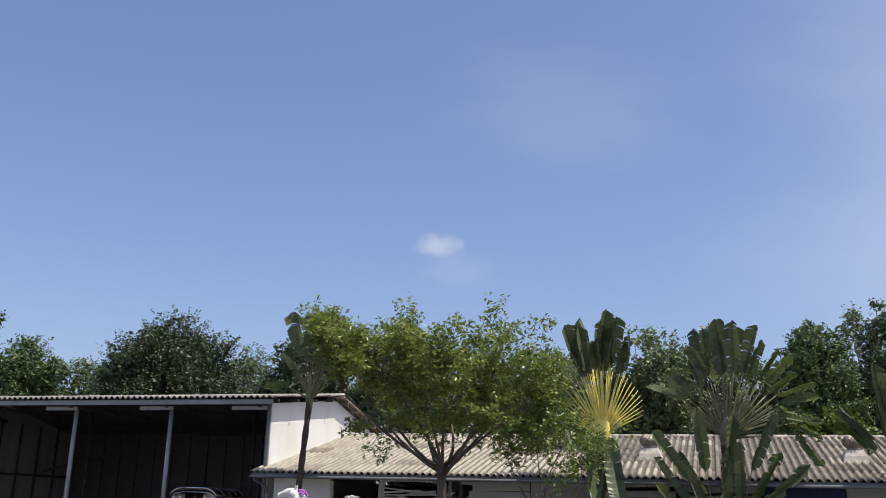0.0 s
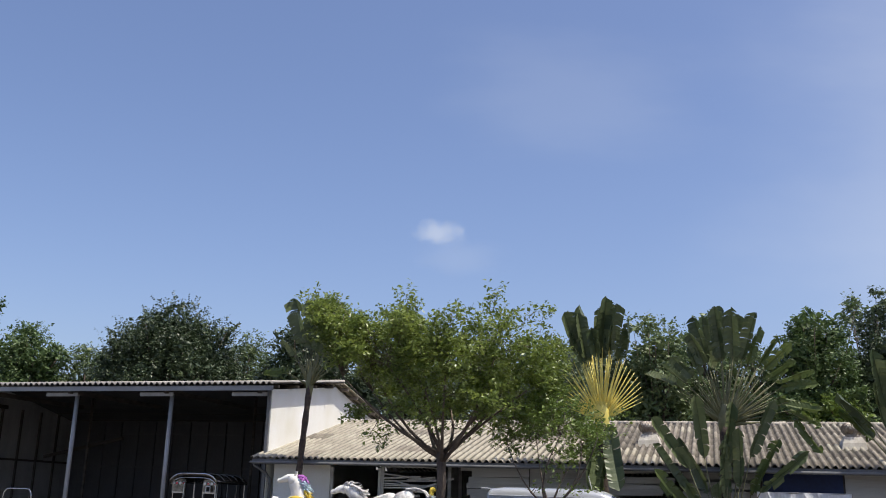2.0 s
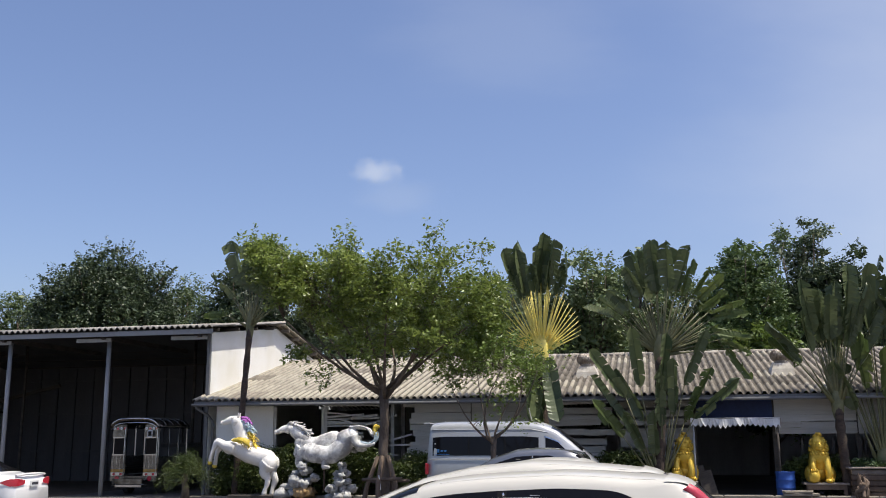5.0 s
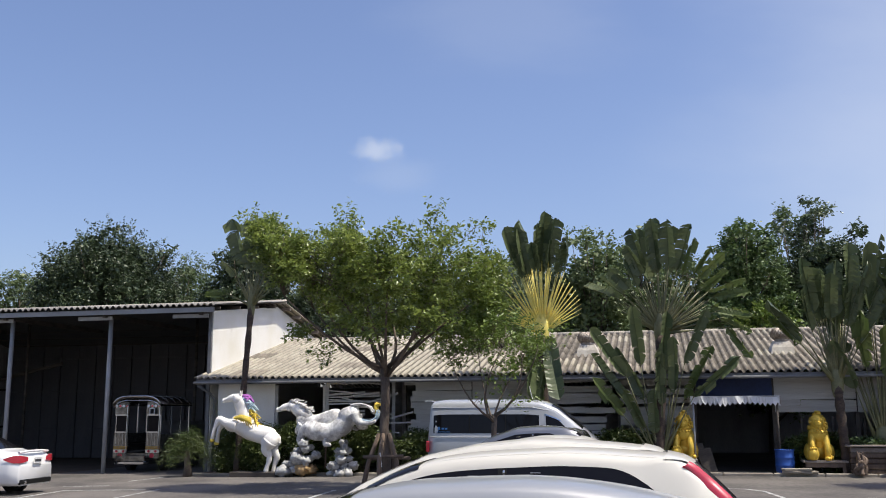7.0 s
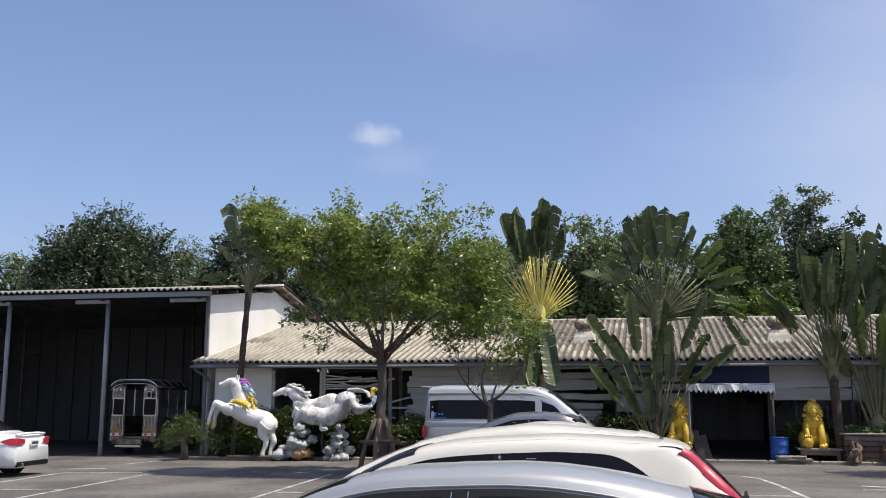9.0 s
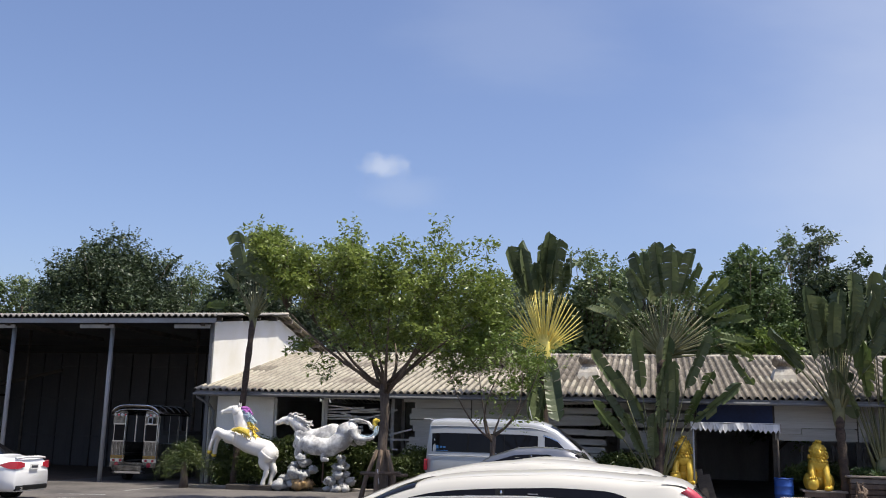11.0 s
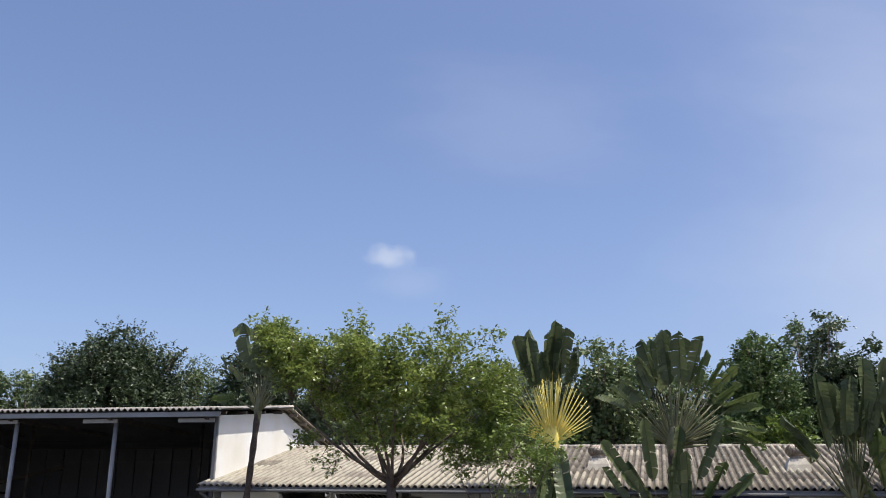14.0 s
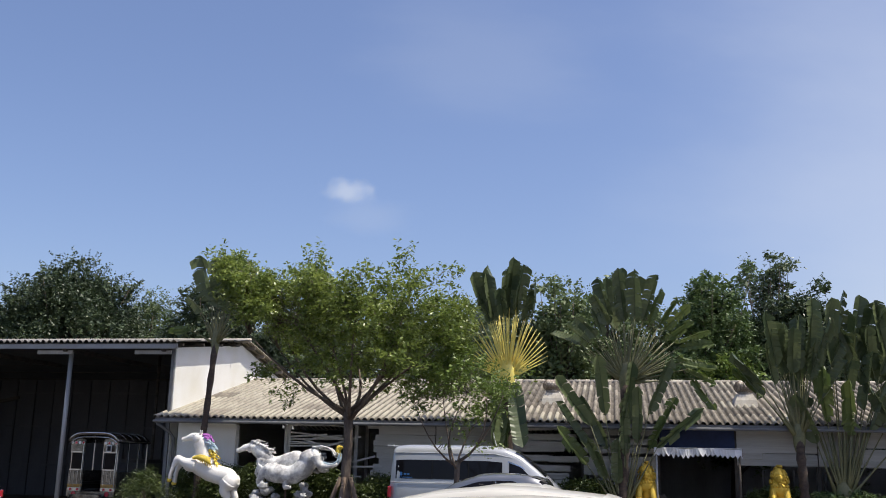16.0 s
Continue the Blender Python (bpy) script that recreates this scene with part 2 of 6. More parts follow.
# ---- mesh building ----
class Geo:
    """Collects vertices and faces for one mesh."""

    def __init__(self):
        self.v, self.f, self.m = [], [], []

    def add(self, verts, faces, slot=0):
        k = len(self.v)
        self.v += [tuple(p) for p in verts]
        self.f += [tuple(i + k for i in q) for q in faces]
        self.m += [slot] * len(faces)
        return self

    def box(self, x0, x1, y0, y1, z0, z1, slot=0, at=None, bevel=0.0):
        b = bevel
        if b:
            vs = []
            for z, s in ((z0, 1), (z0 + b, 0), (z1 - b, 0), (z1, 1)):
                i = b * s
                vs += [(x0 + i, y0 + i, z), (x1 - i, y0 + i, z), (x1 - i, y1 - i, z), (x0 + i, y1 - i, z)]
            fs = [(3, 2, 1, 0), (12, 13, 14, 15)]
            for r in range(3):
                fs += [(r * 4 + i, r * 4 + (i + 1) % 4, r * 4 + 4 + (i + 1) % 4, r * 4 + 4 + i) for i in range(4)]
        else:
            vs = [(x0, y0, z0), (x1, y0, z0), (x1, y1, z0), (x0, y1, z0), (x0, y0, z1), (x1, y0, z1), (x1, y1, z1), (x0, y1, z1)]
            fs = [(3, 2, 1, 0), (4, 5, 6, 7), (0, 1, 5, 4), (1, 2, 6, 5), (2, 3, 7, 6), (3, 0, 4, 7)]
        if at is not None:
            vs = [tuple(at @ Vector(p)) for p in vs]
        return self.add(vs, fs, slot)

    def tube(self, pts, radii, n=8, slot=0, flat=1.0):
        """A tapered round bar along pts."""
        pts = [Vector(p) for p in pts]
        if not hasattr(radii, "__len__"):
            radii = [radii] * len(pts)
        vs, fs = [], []
        side = None
        for i, p in enumerate(pts):
            d = (pts[min(i + 1, len(pts) - 1)] - pts[max(i - 1, 0)]).normalized()
            if side is None:
                side = d.cross(Vector((0.3, 1, 0.1))).normalized()
            side = (side - d * side.dot(d)).normalized()
            up = d.cross(side)
            for k in range(n):
                a = 2 * math.pi * k / n
                vs.append(p + side * (math.cos(a) * radii[i]) + up * (math.sin(a) * radii[i] * flat))
        for i in range(len(pts) - 1):
            fs += [(i * n + k, i * n + (k + 1) % n, (i + 1) * n + (k + 1) % n, (i + 1) * n + k) for k in range(n)]
        fs += [tuple(range(n - 1, -1, -1)), tuple((len(pts) - 1) * n + k for k in range(n))]
        return self.add(vs, fs, slot)

    def ball(self, c, r, slot=0, n=12, rings=8, wob=0.0, turn=None):
        """An ellipsoid with radii r, roughened by wob."""
        r = r if hasattr(r, "__len__") else (r, r, r)
        vs, fs = [], []
        for i in range(rings + 1):
            th = math.pi * i / rings
            for k in range(n):
                a = 2 * math.pi * k / n
                d = Vector((math.sin(th) * math.cos(a), math.sin(th) * math.sin(a), math.cos(th)))
                s = 1 + wob * noise.noise(d * 2.3 + Vector(c) * 3.1)
                q = Vector((d.x * r[0] * s, d.y * r[1] * s, d.z * r[2] * s))
                if turn is not None:
                    q = turn @ q
                vs.append(q + Vector(c))
        for i in range(rings):
            fs += [(i * n + k, (i + 1) * n + k, (i + 1) * n + (k + 1) % n, i * n + (k + 1) % n) for k in range(n)]
        return self.add(vs, fs, slot)

    def uneven(self, swell, grain):
        """Gives a modelled surface broad swellings and small lumps."""
        out = []
        for p in self.v:
            q = Vector(p)
            out.append(tuple(q + noise.noise_vector(q * 3.3) * swell + noise.noise_vector(q * 11.0) * grain))
        self.v = out
        return self

    def mesh(self, name, mats, smooth=False):
        me = bpy.data.meshes.new(name)
        me.from_pydata(self.v, [], self.f)
        for x in (mats if isinstance(mats, (list, tuple)) else [mats]):
            me.materials.append(x)
        if any(self.m):
            me.polygons.foreach_set("material_index", self.m)
        if smooth:
            me.polygons.foreach_set("use_smooth", [True] * len(me.polygons))
        me.update()
        return me


def thing(name, label, category, at=(0, 0, 0), turn=0.0, group="", kind=""):
    """The Empty at a thing's base, which parents its parts."""
    ob = new(name)
    ob.empty_display_size = 0.2
    ob.matrix_world = pose(*at, 0, 0, turn)
    return tagged(ob, label, category, group, kind)


def part(name, geo, material, parent, label="", smooth=False, at=None):
    """One mesh object under a thing or under a part, in the parent's own coordinates."""
    ob = new(name, geo if isinstance(geo, bpy.types.Mesh) else geo.mesh(name, material, smooth))
    ob.parent = parent
    if at is not None:
        ob.matrix_local = at
    return tagged(ob, label)


def solid(name, geo, material, label, category, kind="", smooth=False, at=None, group=""):
    """A thing that is one mesh."""
    ob = new(name, geo.mesh(name, material, smooth))
    if at is not None:
        ob.matrix_world = at
    return tagged(ob, label, category, group, kind)


def sheet(name, material, centres, normals_up, size, ratio, rng, droop=0.3):
    """Many small folded leaves at the centres, turned at random: one mesh."""
    c = np.asarray(centres, float)
    n = len(c)
    d = rng.normal(size=(n, 3))
    d[:, 2] = d[:, 2] * 0.6 - droop
    d /= np.linalg.norm(d, axis=1)[:, None]
    s = np.cross(d, rng.normal(size=(n, 3)) * 0.7 + np.array([0, 0, normals_up]))
    s /= np.linalg.norm(s, axis=1)[:, None] + 1e-9
    up = np.cross(s, d)
    ln = (size * rng.uniform(0.6, 1.35, n))[:, None]
    w = ln * ratio
    a, tip = c, c + d * ln
    mid = c + d * ln * 0.5
    l, r = mid + s * w * 0.5 + up * w * 0.15, mid - s * w * 0.5 + up * w * 0.15
    v = np.stack([a, l, tip, r], 1).reshape(-1, 3)
    k = np.arange(n) * 4
    tri = np.stack([k, k + 2, k + 1, k, k + 3, k + 2], 1).reshape(-1)
    me = bpy.data.meshes.new(name)
    me.vertices.add(len(v))
    me.vertices.foreach_set("co", v.astype(np.float32).ravel())
    me.loops.add(len(tri))
    me.loops.foreach_set("vertex_index", tri.astype(np.int32))
    me.polygons.add(n * 2)
    me.polygons.foreach_set("loop_start", (np.arange(n * 2) * 3).astype(np.int32))
    me.materials.append(material)
    me.update(calc_edges=True)
    me.validate()
    return me


def gz(x):
    """The yard falls gently towards the open shed."""
    return -0.011 * min(max(-x, 0.0), 34.0)


# ---- ground ----
def ground():
    xs = [-1500, -400, -120, -60] + [-40 + 2 * i for i in range(36)] + [60, 120, 400, 1500]
    ys = [-1500, -300, -60, -20, 0, 10, 20, 31.2, 45, 60, 120, 400, 1500]
    g = Geo()
    g.add([(x, y, gz(x)) for y in ys for x in xs], [(j * len(xs) + i, j * len(xs) + i + 1, (j + 1) * len(xs) + i + 1, (j + 1) * len(xs) + i)
                                                   for j in range(len(ys) - 1) for i in range(len(xs) - 1)])
    solid("ground", g, ASPHALT, "worn grey asphalt of the car park", "ground", "structure")


ground()


def stripe(points, width=0.1):
    """A painted line on the asphalt, 4 mm proud, along points."""
    g = Geo()
    for (x0, y0), (x1, y1) in zip(points, points[1:]):
        d = Vector((x1 - x0, y1 - y0, 0)).normalized()
        s = Vector((-d.y, d.x, 0)) * width / 2
        steps = max(1, int(math.hypot(x1 - x0, y1 - y0) / 2))
        for k in range(steps):
            a = Vector((x0, y0, 0)).lerp(Vector((x1, y1, 0)), k / steps)
            b = Vector((x0, y0, 0)).lerp(Vector((x1, y1, 0)), (k + 1) / steps)
            vs = []
            for h in (-0.004, 0.005):
                vs += [(q.x, q.y, gz(q.x) + h) for q in (a - s, b - s, b + s, a + s)]
            g.add(vs, [(4, 5, 6, 7), (0, 1, 5, 4), (1, 2, 6, 5), (2, 3, 7, 6), (3, 0, 4, 7)])
    solid("parking_line", g, LINE, "worn white painted line on the asphalt", "road marking", "structure")


def at_ground(x, y):
    s = 1 - gz(x) / 2.0
    return (x * s, y * s)


for pts in ([(-12.1, 13.0), (-12.37, 16.31), (-13.02, 23.55)], [(-14.9, 16.5), (-15.11, 19.89), (-15.41, 22.98)], [(-14.1, 18.57), (-12.71, 18.93)],
            [(-16.31, 24.23), (-15.12, 24.62)], [(-15.41, 22.98), (-13.36, 23.49)], [(-15.53, 26.36), (-15.39, 28.16)],
            [(-7.5, 13.5), (-7.77, 16.74), (-8.27, 24.11)], [(-7.83, 19.38), (-7.3, 19.47)]):
    stripe([at_ground(*p) for p in pts])
stripe([(1.75, 26.25), (2.2, 26.1), (2.59, 25.47), (2.85, 23.5), (3.02, 21.11), (3.31, 18.6), (3.5, 16.0)])
stripe([(1.6, 21.02), (3.0, 21.1)])
stripe([(4.69, 23.88), (5.6, 23.5), (7.2, 23.3)], 0.16)
stripe([(4.52, 22.87), (5.6, 23.1), (7.2, 22.9)], 0.16)

# Raised planting strip and kerb in front of the sheds
g = Geo()
for i in range(24):
    x0 = -16.0 + i * 1.5
    if not (1.15 < x0 + 0.75 < 3.9):
        g.box(x0, x0 + 1.48, 31.35, 32.55, min(gz(x0), gz(x0 + 1.5)) - 0.1, gz(x0 + 0.7) + 0.07, bevel=0.02)
solid("planting_strip", g, SOIL, "dark soil strip between kerb and sheds", "planting bed", "structure")
kerb = thing("kerb", "weathered concrete kerb along the planting strip", "kerb", kind="structure")
g = Geo().box(0, 1.47, 0, 0.16, -0.15, 0.1, bevel=0.025)
KERB = g.mesh("kerb_stone", CONCRETE)
for i in range(24):
    x = -16.0 + i * 1.5
    part("kerb_stone", KERB, None, kerb, at=pose(x, 31.2, gz(x + 0.7)))
solid("apron", Geo().box(0.9, 4.2, 31.36, 32.6, -0.1, 0.06, bevel=0.02), CONCRETE, "dusty concrete apron before the dark doorway", "pavement", "structure")

# ---- sheds ----


def corrugated(width, length, thick=0.014, per=10):
    """A wavy roofing sheet, length along y, waves along x, lying flat at z = 0."""
    g = Geo()
    n = int(round(width / WAVE)) * per
    vs = []
    for y in (0, length):
        for i in range(n + 1):
            x = width * i / n
            vs.append((x, y, 0.05 * math.tanh(2.0 * math.sin(2 * math.pi * x / WAVE))))
    top = len(vs)
    for i in range(n + 1):
        x = width * i / n
        vs.append((x, 0, 0.05 * math.tanh(2.0 * math.sin(2 * math.pi * x / WAVE)) - thick))
    fs = [(i, i + 1, n + 2 + i, n + 1 + i) for i in range(n)] + [(top + i, top + i + 1, i + 1, i) for i in range(n)]
    return g.add(vs, fs)


SHEET_W = WAVE * 5


def slope_of_sheets(roof, x0, x1, y0, z0, y1, z1, rows, rng, back=False, cover=None):
    """Lays sheets on the plane from (y0, z0) up to (y1, z1), each row lapping over the one below."""
    run = math.hypot(y1 - y0, z1 - z0)
    tilt = math.degrees(math.atan2(z1 - z0, abs(y1 - y0)))
    step = run / rows
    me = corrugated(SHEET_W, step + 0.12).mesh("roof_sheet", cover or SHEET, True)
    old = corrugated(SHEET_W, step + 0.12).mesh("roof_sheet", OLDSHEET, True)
    cols = int(math.ceil((x1 - x0) / SHEET_W))
    for r in range(rows):
        for c in range(cols):
            k = r / rows
            at = pose(x0 + c * SHEET_W, y0 + (y1 - y0) * k, z0 + (z1 - z0) * k + 0.03, tilt + 0.7 + rng.uniform(-0.12, 0.12), 0, rng.uniform(-0.15, 0.15))
            if back:
                at = pose(x0 + (c + 1) * SHEET_W, y0 + (y1 - y0) * k, z0 + (z1 - z0) * k + 0.03, tilt + 1.3, 0, 180)
            worn = not cover and rng.random() < 0.12 + 0.8 * min(1.0, max(0.0, (x0 + c * SHEET_W + 9.5) / 6.0))
            part("roof_sheet", old if worn else me, None, roof, at=at)


def long_shed():
    rng = random.Random(3)
    L, R, E, Y, Z = -16.35, 16.0, 31.8, 40.5, 5.2
    roof = thing("shed_roof", "low corrugated fibre-cement roof, sun-bleached and stained", "roof", kind="structure")
    slope_of_sheets(roof, L, R, E, 3.22, Y, Z, 7, rng)
    g = Geo()
    me = corrugated(R - L, 8.9)
    part("back_slope", me, SHEET, roof, at=pose(R, 49.2, 3.2, 13, 0, 180))
    for i in range(34):
        x = L + i * 0.95
        g2 = Geo().tube([(x, Y, Z + 0.03), (x + 0.98, Y, Z + 0.045)], 0.1, 10, flat=0.8)
        part("ridge_tile", g2, RIDGE, roof, smooth=True)
    part("fascia", Geo().box(L + 0.05, R, E + 0.06, E + 0.09, 3.02, 3.2), FASCIA, roof)
    part("gutter", Geo().tube([(L, E + 0.0, 3.08), (R, E + 0.0, 3.06)], 0.045, 8), FASCIA, roof, "grey half-round gutter")
    for i in range(9):
        x = L + 0.3 + i * 3.9
        part("rafter", Geo().tube([(x, E + 0.1, 3.1), (x, Y, Z - 0.12)], 0.06, 4), DARKBOARD, roof)
    # shell: back, ends, floor of the dark inside
    g = Geo().box(L + 0.3, R - 0.3, 48.3, 48.45, -0.3, 3.3)
    solid("wall_back", g, PALESHEET, "dim sheeting at the back of the long shed", "wall", "structure")
    g = Geo().box(R - 0.45, R - 0.3, 32.8, 48.3, -0.3, 3.3)
    solid("wall_end", g, WHITEWALL, "plain end wall of the long shed", "wall", "structure")
    g = Geo().box(-9.2, -9.08, 33.0, 48.3, -0.3, 3.4)
    solid("wall_inner", g, BOARD, "dim boarded partition inside the long shed", "wall", "structure")
    # white rendered front piece beside the dark opening
    g = Geo().box(-15.75, -13.52, 32.6, 32.75, -0.35, 3.16)
    g.box(-15.75, -15.6, 32.75, 48.3, -0.35, 3.2)
    solid("wall_front", g, WHITEWALL, "white rendered wall under the eave", "wall", "structure")
    # boarded front: posts and boards, some slipped or missing
    front = thing("boarded_wall", "broken pale weatherboards nailed across dark shed posts", "wall", kind="structure")
    bays = [-11.52, -8.65, -6.2, -3.6, -1.16, 1.28]
    right = [3.78, 6.3, 8.9, 11.5, 14.0]
    for x in bays + right:
        part("post", Geo().box(x - 0.06, x + 0.06, 32.62, 32.74, -0.2, 3.18), DARKBOARD if x > -9 else BOARD, front)
    boards = {}

    def board(x0, x1, z, h, tilt, out=0.0):
        key = round(h, 2)
        if key not in boards:
            boards[key] = Geo().box(0, 1, -0.012, 0.012, -key, 0, bevel=0.004).mesh("board", BOARD)
        ob = part("board", boards[key], None, front)
        ob.matrix_local = pose(x0, 32.6 - 0.014 * rng.random() - out, z, rng.uniform(-2, 4), -tilt, 0) @ Matrix.Diagonal((x1 - x0, 1, 1, 1))

    for k, (a, b) in enumerate(list(zip(bays, bays[1:])) + list(zip(right, right[1:]))):
        low = 1.78 if a > 3 else (0.9 if k < 4 else 0.5)
        z, w = 3.14, b - a
        while z - 0.2 > low:
            if k == 0:
                # the wrecked bay: thin slats, many slipped, split or gone
                if rng.random() < 0.72 or z > 2.95:
                    cut = rng.uniform(0.35, 1.0)
                    board(a + 0.02 + (rng.random() < 0.3) * rng.uniform(0, 0.8), a + w * max(cut, 0.5), z, rng.choice((0.05, 0.07, 0.1)), rng.gauss(0, 3.5), rng.uniform(0, 0.05))
                z -= rng.uniform(0.07, 0.13)
                continue
            x0, x1 = a + 0.02, b - 0.02
            if k == 1 and 1.4 < z < 2.95:
                x0 = a + 0.3 + 0.14 * math.sin(z * 7) + rng.uniform(-0.05, 0.1)
            if k in (2, 3) and 1.5 < z < 2.95 and rng.random() < (0.7 if k == 3 else 0.2):
                x1 = b - rng.uniform(0.05, 0.8)
            if k in (3, 4) and rng.random() < 0.28:
                z -= 0.1
            gap = rng.choice((0.0, 0.002, 0.003, 0.003, 0.02)) if k < 5 else 0.003
            h = 0.2 - gap
            if rng.random() < 0.3:
                mid = x0 + (x1 - x0) * rng.uniform(0.3, 0.7)
                board(x0, mid, z, h, rng.uniform(-0.8, 0.8))
                board(mid + 0.01, x1, z - rng.uniform(0, 0.03), h, rng.uniform(-0.8, 0.8))
            else:
                board(x0, x1, z, h, rng.uniform(-0.6, 0.6) * (2.6 if k == 3 else 1.0))
            z -= 0.2
    # loose laths hanging in the broken bay
    for i in range(7):
        x = -11.3 + i * 0.36
        z = 2.7 - 0.16 * i + rng.uniform(-0.3, 0.3)
        part("loose_lath", Geo().box(0, rng.uniform(0.8, 1.5), -0.01, 0.01, -0.03, 0.03, at=pose(x, 32.55, z, 0, rng.uniform(-25, 20), 0)), BOARD, front)
    part("sill_board", Geo().box(3.9, 13.9, 32.6, 32.66, 0.5, 0.9), DARKBOARD, front)
    for i in range(10):
        x = 4.6 + i * 0.95
        part("stud", Geo().box(x - 0.03, x + 0.03, 32.66, 32.72, 0.9, 1.8), DARKBOARD, front)
    solid("blue_panel", Geo().box(1.36, 3.74, 32.58, 32.62, 2.42, 3.16), BLUETARP, "navy blue sheet above the dark doorway", "panel")
    for i, x in enumerate((-13.45, -11.62)):
        solid("door_post", Geo().box(x - 0.05, x + 0.05, 32.6, 32.72, -0.2, 2.98), BOARD, "pale timber post of the dark opening", "post", "structure")


long_shed()


def turbine_vent(x, y):
    z = 3.22 + (y - 31.8) * (5.2 - 3.22) / 8.7
    v = thing("turbine_vent", "rusty spinning roof ventilator on a pale base", "roof vent", (x, y, z), group="roof vents")
    g = Geo()
    vs = []
    for w, zz in ((0.42, -0.12), (0.36, 0.12), (0.26, 0.3)):
        vs += [(-w, -w, zz + 0.1 - w * 0.23), (w, -w, zz + 0.1 - w * 0.23), (w, w, zz + 0.1 + w * 0.23 * (zz < 0.1)), (-w, w, zz + 0.1 + w * 0.23 * (zz < 0.1))]
    g.add(vs, [(r * 4 + i, r * 4 + (i + 1) % 4, r * 4 + 4 + (i + 1) % 4, r * 4 + 4 + i) for r in range(2) for i in range(4)] + [(8, 9, 10, 11)])
    part("flashing", g, PALEFLASH, v, "pale sheet flashing")
    part("neck", Geo().tube([(0, 0, 0.28), (0, 0, 0.46)], 0.24, 16), GALV, v, smooth=True)
    fin = Geo()
    for k in range(20):
        a = 2 * math.pi * k / 20
        pts = []
        for i in range(7):
            th = -1.1 + 2.2 * i / 6
            r = 0.33 * math.cos(th * 0.9) + 0.02
            pts.append((r * math.cos(a + th * 0.25), r * math.sin(a + th * 0.25), 0.62 + 0.21 * math.sin(th)))
        fin.tube(pts, 0.035, 4, flat=0.3)
    part("turbine_head", fin, GALV, v, "rusty finned turbine head")
    part("dome", Geo().ball((0, 0, 0.62), (0.3, 0.3, 0.21), n=18), GALV, v, smooth=True)


turbine_vent(-2.36, 35.6)
turbine_vent(4.5, 35.5)


def open_shed():
    rng = random.Random(5)
    W, L, F, Y, B = -16.1, -33.6, 32.7, 38.9, 44.6
    ze, zr, zb = 5.86, 6.6, 5.5
    roof = thing("open_shed_roof", "grey corrugated roof of the tall open shed", "roof", kind="structure")
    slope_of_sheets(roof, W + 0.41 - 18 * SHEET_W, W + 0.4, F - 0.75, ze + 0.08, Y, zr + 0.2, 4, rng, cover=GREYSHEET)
    part("back_slope", corrugated(SHEET_W * 17, 6.6), SHEET, roof, at=pose(W + 0.41, B + 0.7, zb, 11.0, 0, 180))
    part("ridge_cap", Geo().tube([(L - 0.5, Y, zr + 0.22), (W + 0.38, Y, zr + 0.22)], 0.11, 10), RIDGE, roof, smooth=True)
    part("fascia", Geo().box(L - 0.4, W + 0.3, F - 0.62, F - 0.56, ze - 0.16, ze + 0.02), STEEL, roof, "blue-grey painted edge beam")
    # inside purlins are coloured dark to carry the shade under the roof
    for i in range(4):
        y = F - 0.3 + i * 1.75
        z = ze + 0.02 + (y - F + 0.3) * (zr - ze) / (Y - F + 0.3)
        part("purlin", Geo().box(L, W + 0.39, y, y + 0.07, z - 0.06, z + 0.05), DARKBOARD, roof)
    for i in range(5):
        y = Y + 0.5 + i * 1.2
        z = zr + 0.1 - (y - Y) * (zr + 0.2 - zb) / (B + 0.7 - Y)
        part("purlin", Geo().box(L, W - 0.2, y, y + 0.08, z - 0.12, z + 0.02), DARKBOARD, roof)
        # the same purlin again, in paler wood for the lit overhang
        part("purlin_end", Geo().box(W, W + 0.39, y, y + 0.08, z - 0.12, z + 0.02), GREYWOOD, roof, "purlin end under the overhang, kept pale where light reaches")
    # rafters, coloured dark for the roof's shade, with pale ends under the front edge
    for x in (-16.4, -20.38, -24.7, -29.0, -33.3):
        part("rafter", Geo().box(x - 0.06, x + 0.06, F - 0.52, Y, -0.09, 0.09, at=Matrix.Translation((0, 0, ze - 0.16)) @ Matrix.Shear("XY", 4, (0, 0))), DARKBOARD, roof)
        part("bracket", Geo().box(x - 1.2, x + 0.25, F - 0.36, F - 0.3, ze - 0.34, ze - 0.2), PALESHEET, roof, "pale bracket board")
    # added sheet under the roof; its dark colour stands in for shade
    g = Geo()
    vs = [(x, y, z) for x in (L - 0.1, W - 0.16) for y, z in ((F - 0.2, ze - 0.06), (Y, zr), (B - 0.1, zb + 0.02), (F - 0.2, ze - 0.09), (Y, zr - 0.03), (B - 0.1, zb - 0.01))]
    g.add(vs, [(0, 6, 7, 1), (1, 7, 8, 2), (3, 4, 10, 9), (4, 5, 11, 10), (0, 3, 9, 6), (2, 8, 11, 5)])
    solid("ceiling", g, DARK, "added dark sheet that deepens the shade under the roof", "ceiling", "structure")
    # end wall with the gable, white outside
    g = Geo()
    pr = [(F, -0.4), (B, -0.4), (B, zb - 0.1), (Y, zr), (F, ze - 0.06)]
    vs = [(W, y, z) for y, z in pr] + [(W - 0.15, y, z) for y, z in pr]
    g.add(vs, [(0, 1, 2, 3, 4), (9, 8, 7, 6, 5)] + [(i, i + 5, (i + 1) % 5 + 5, (i + 1) % 5) for i in range(5)])
    solid("wall_gable", g, WHITEWALL, "sunlit white rendered gable wall of the tall shed", "wall", "structure")
    g = Geo()
    vs = [(L, y, z) for y, z in pr] + [(L - 0.15, y, z) for y, z in pr]
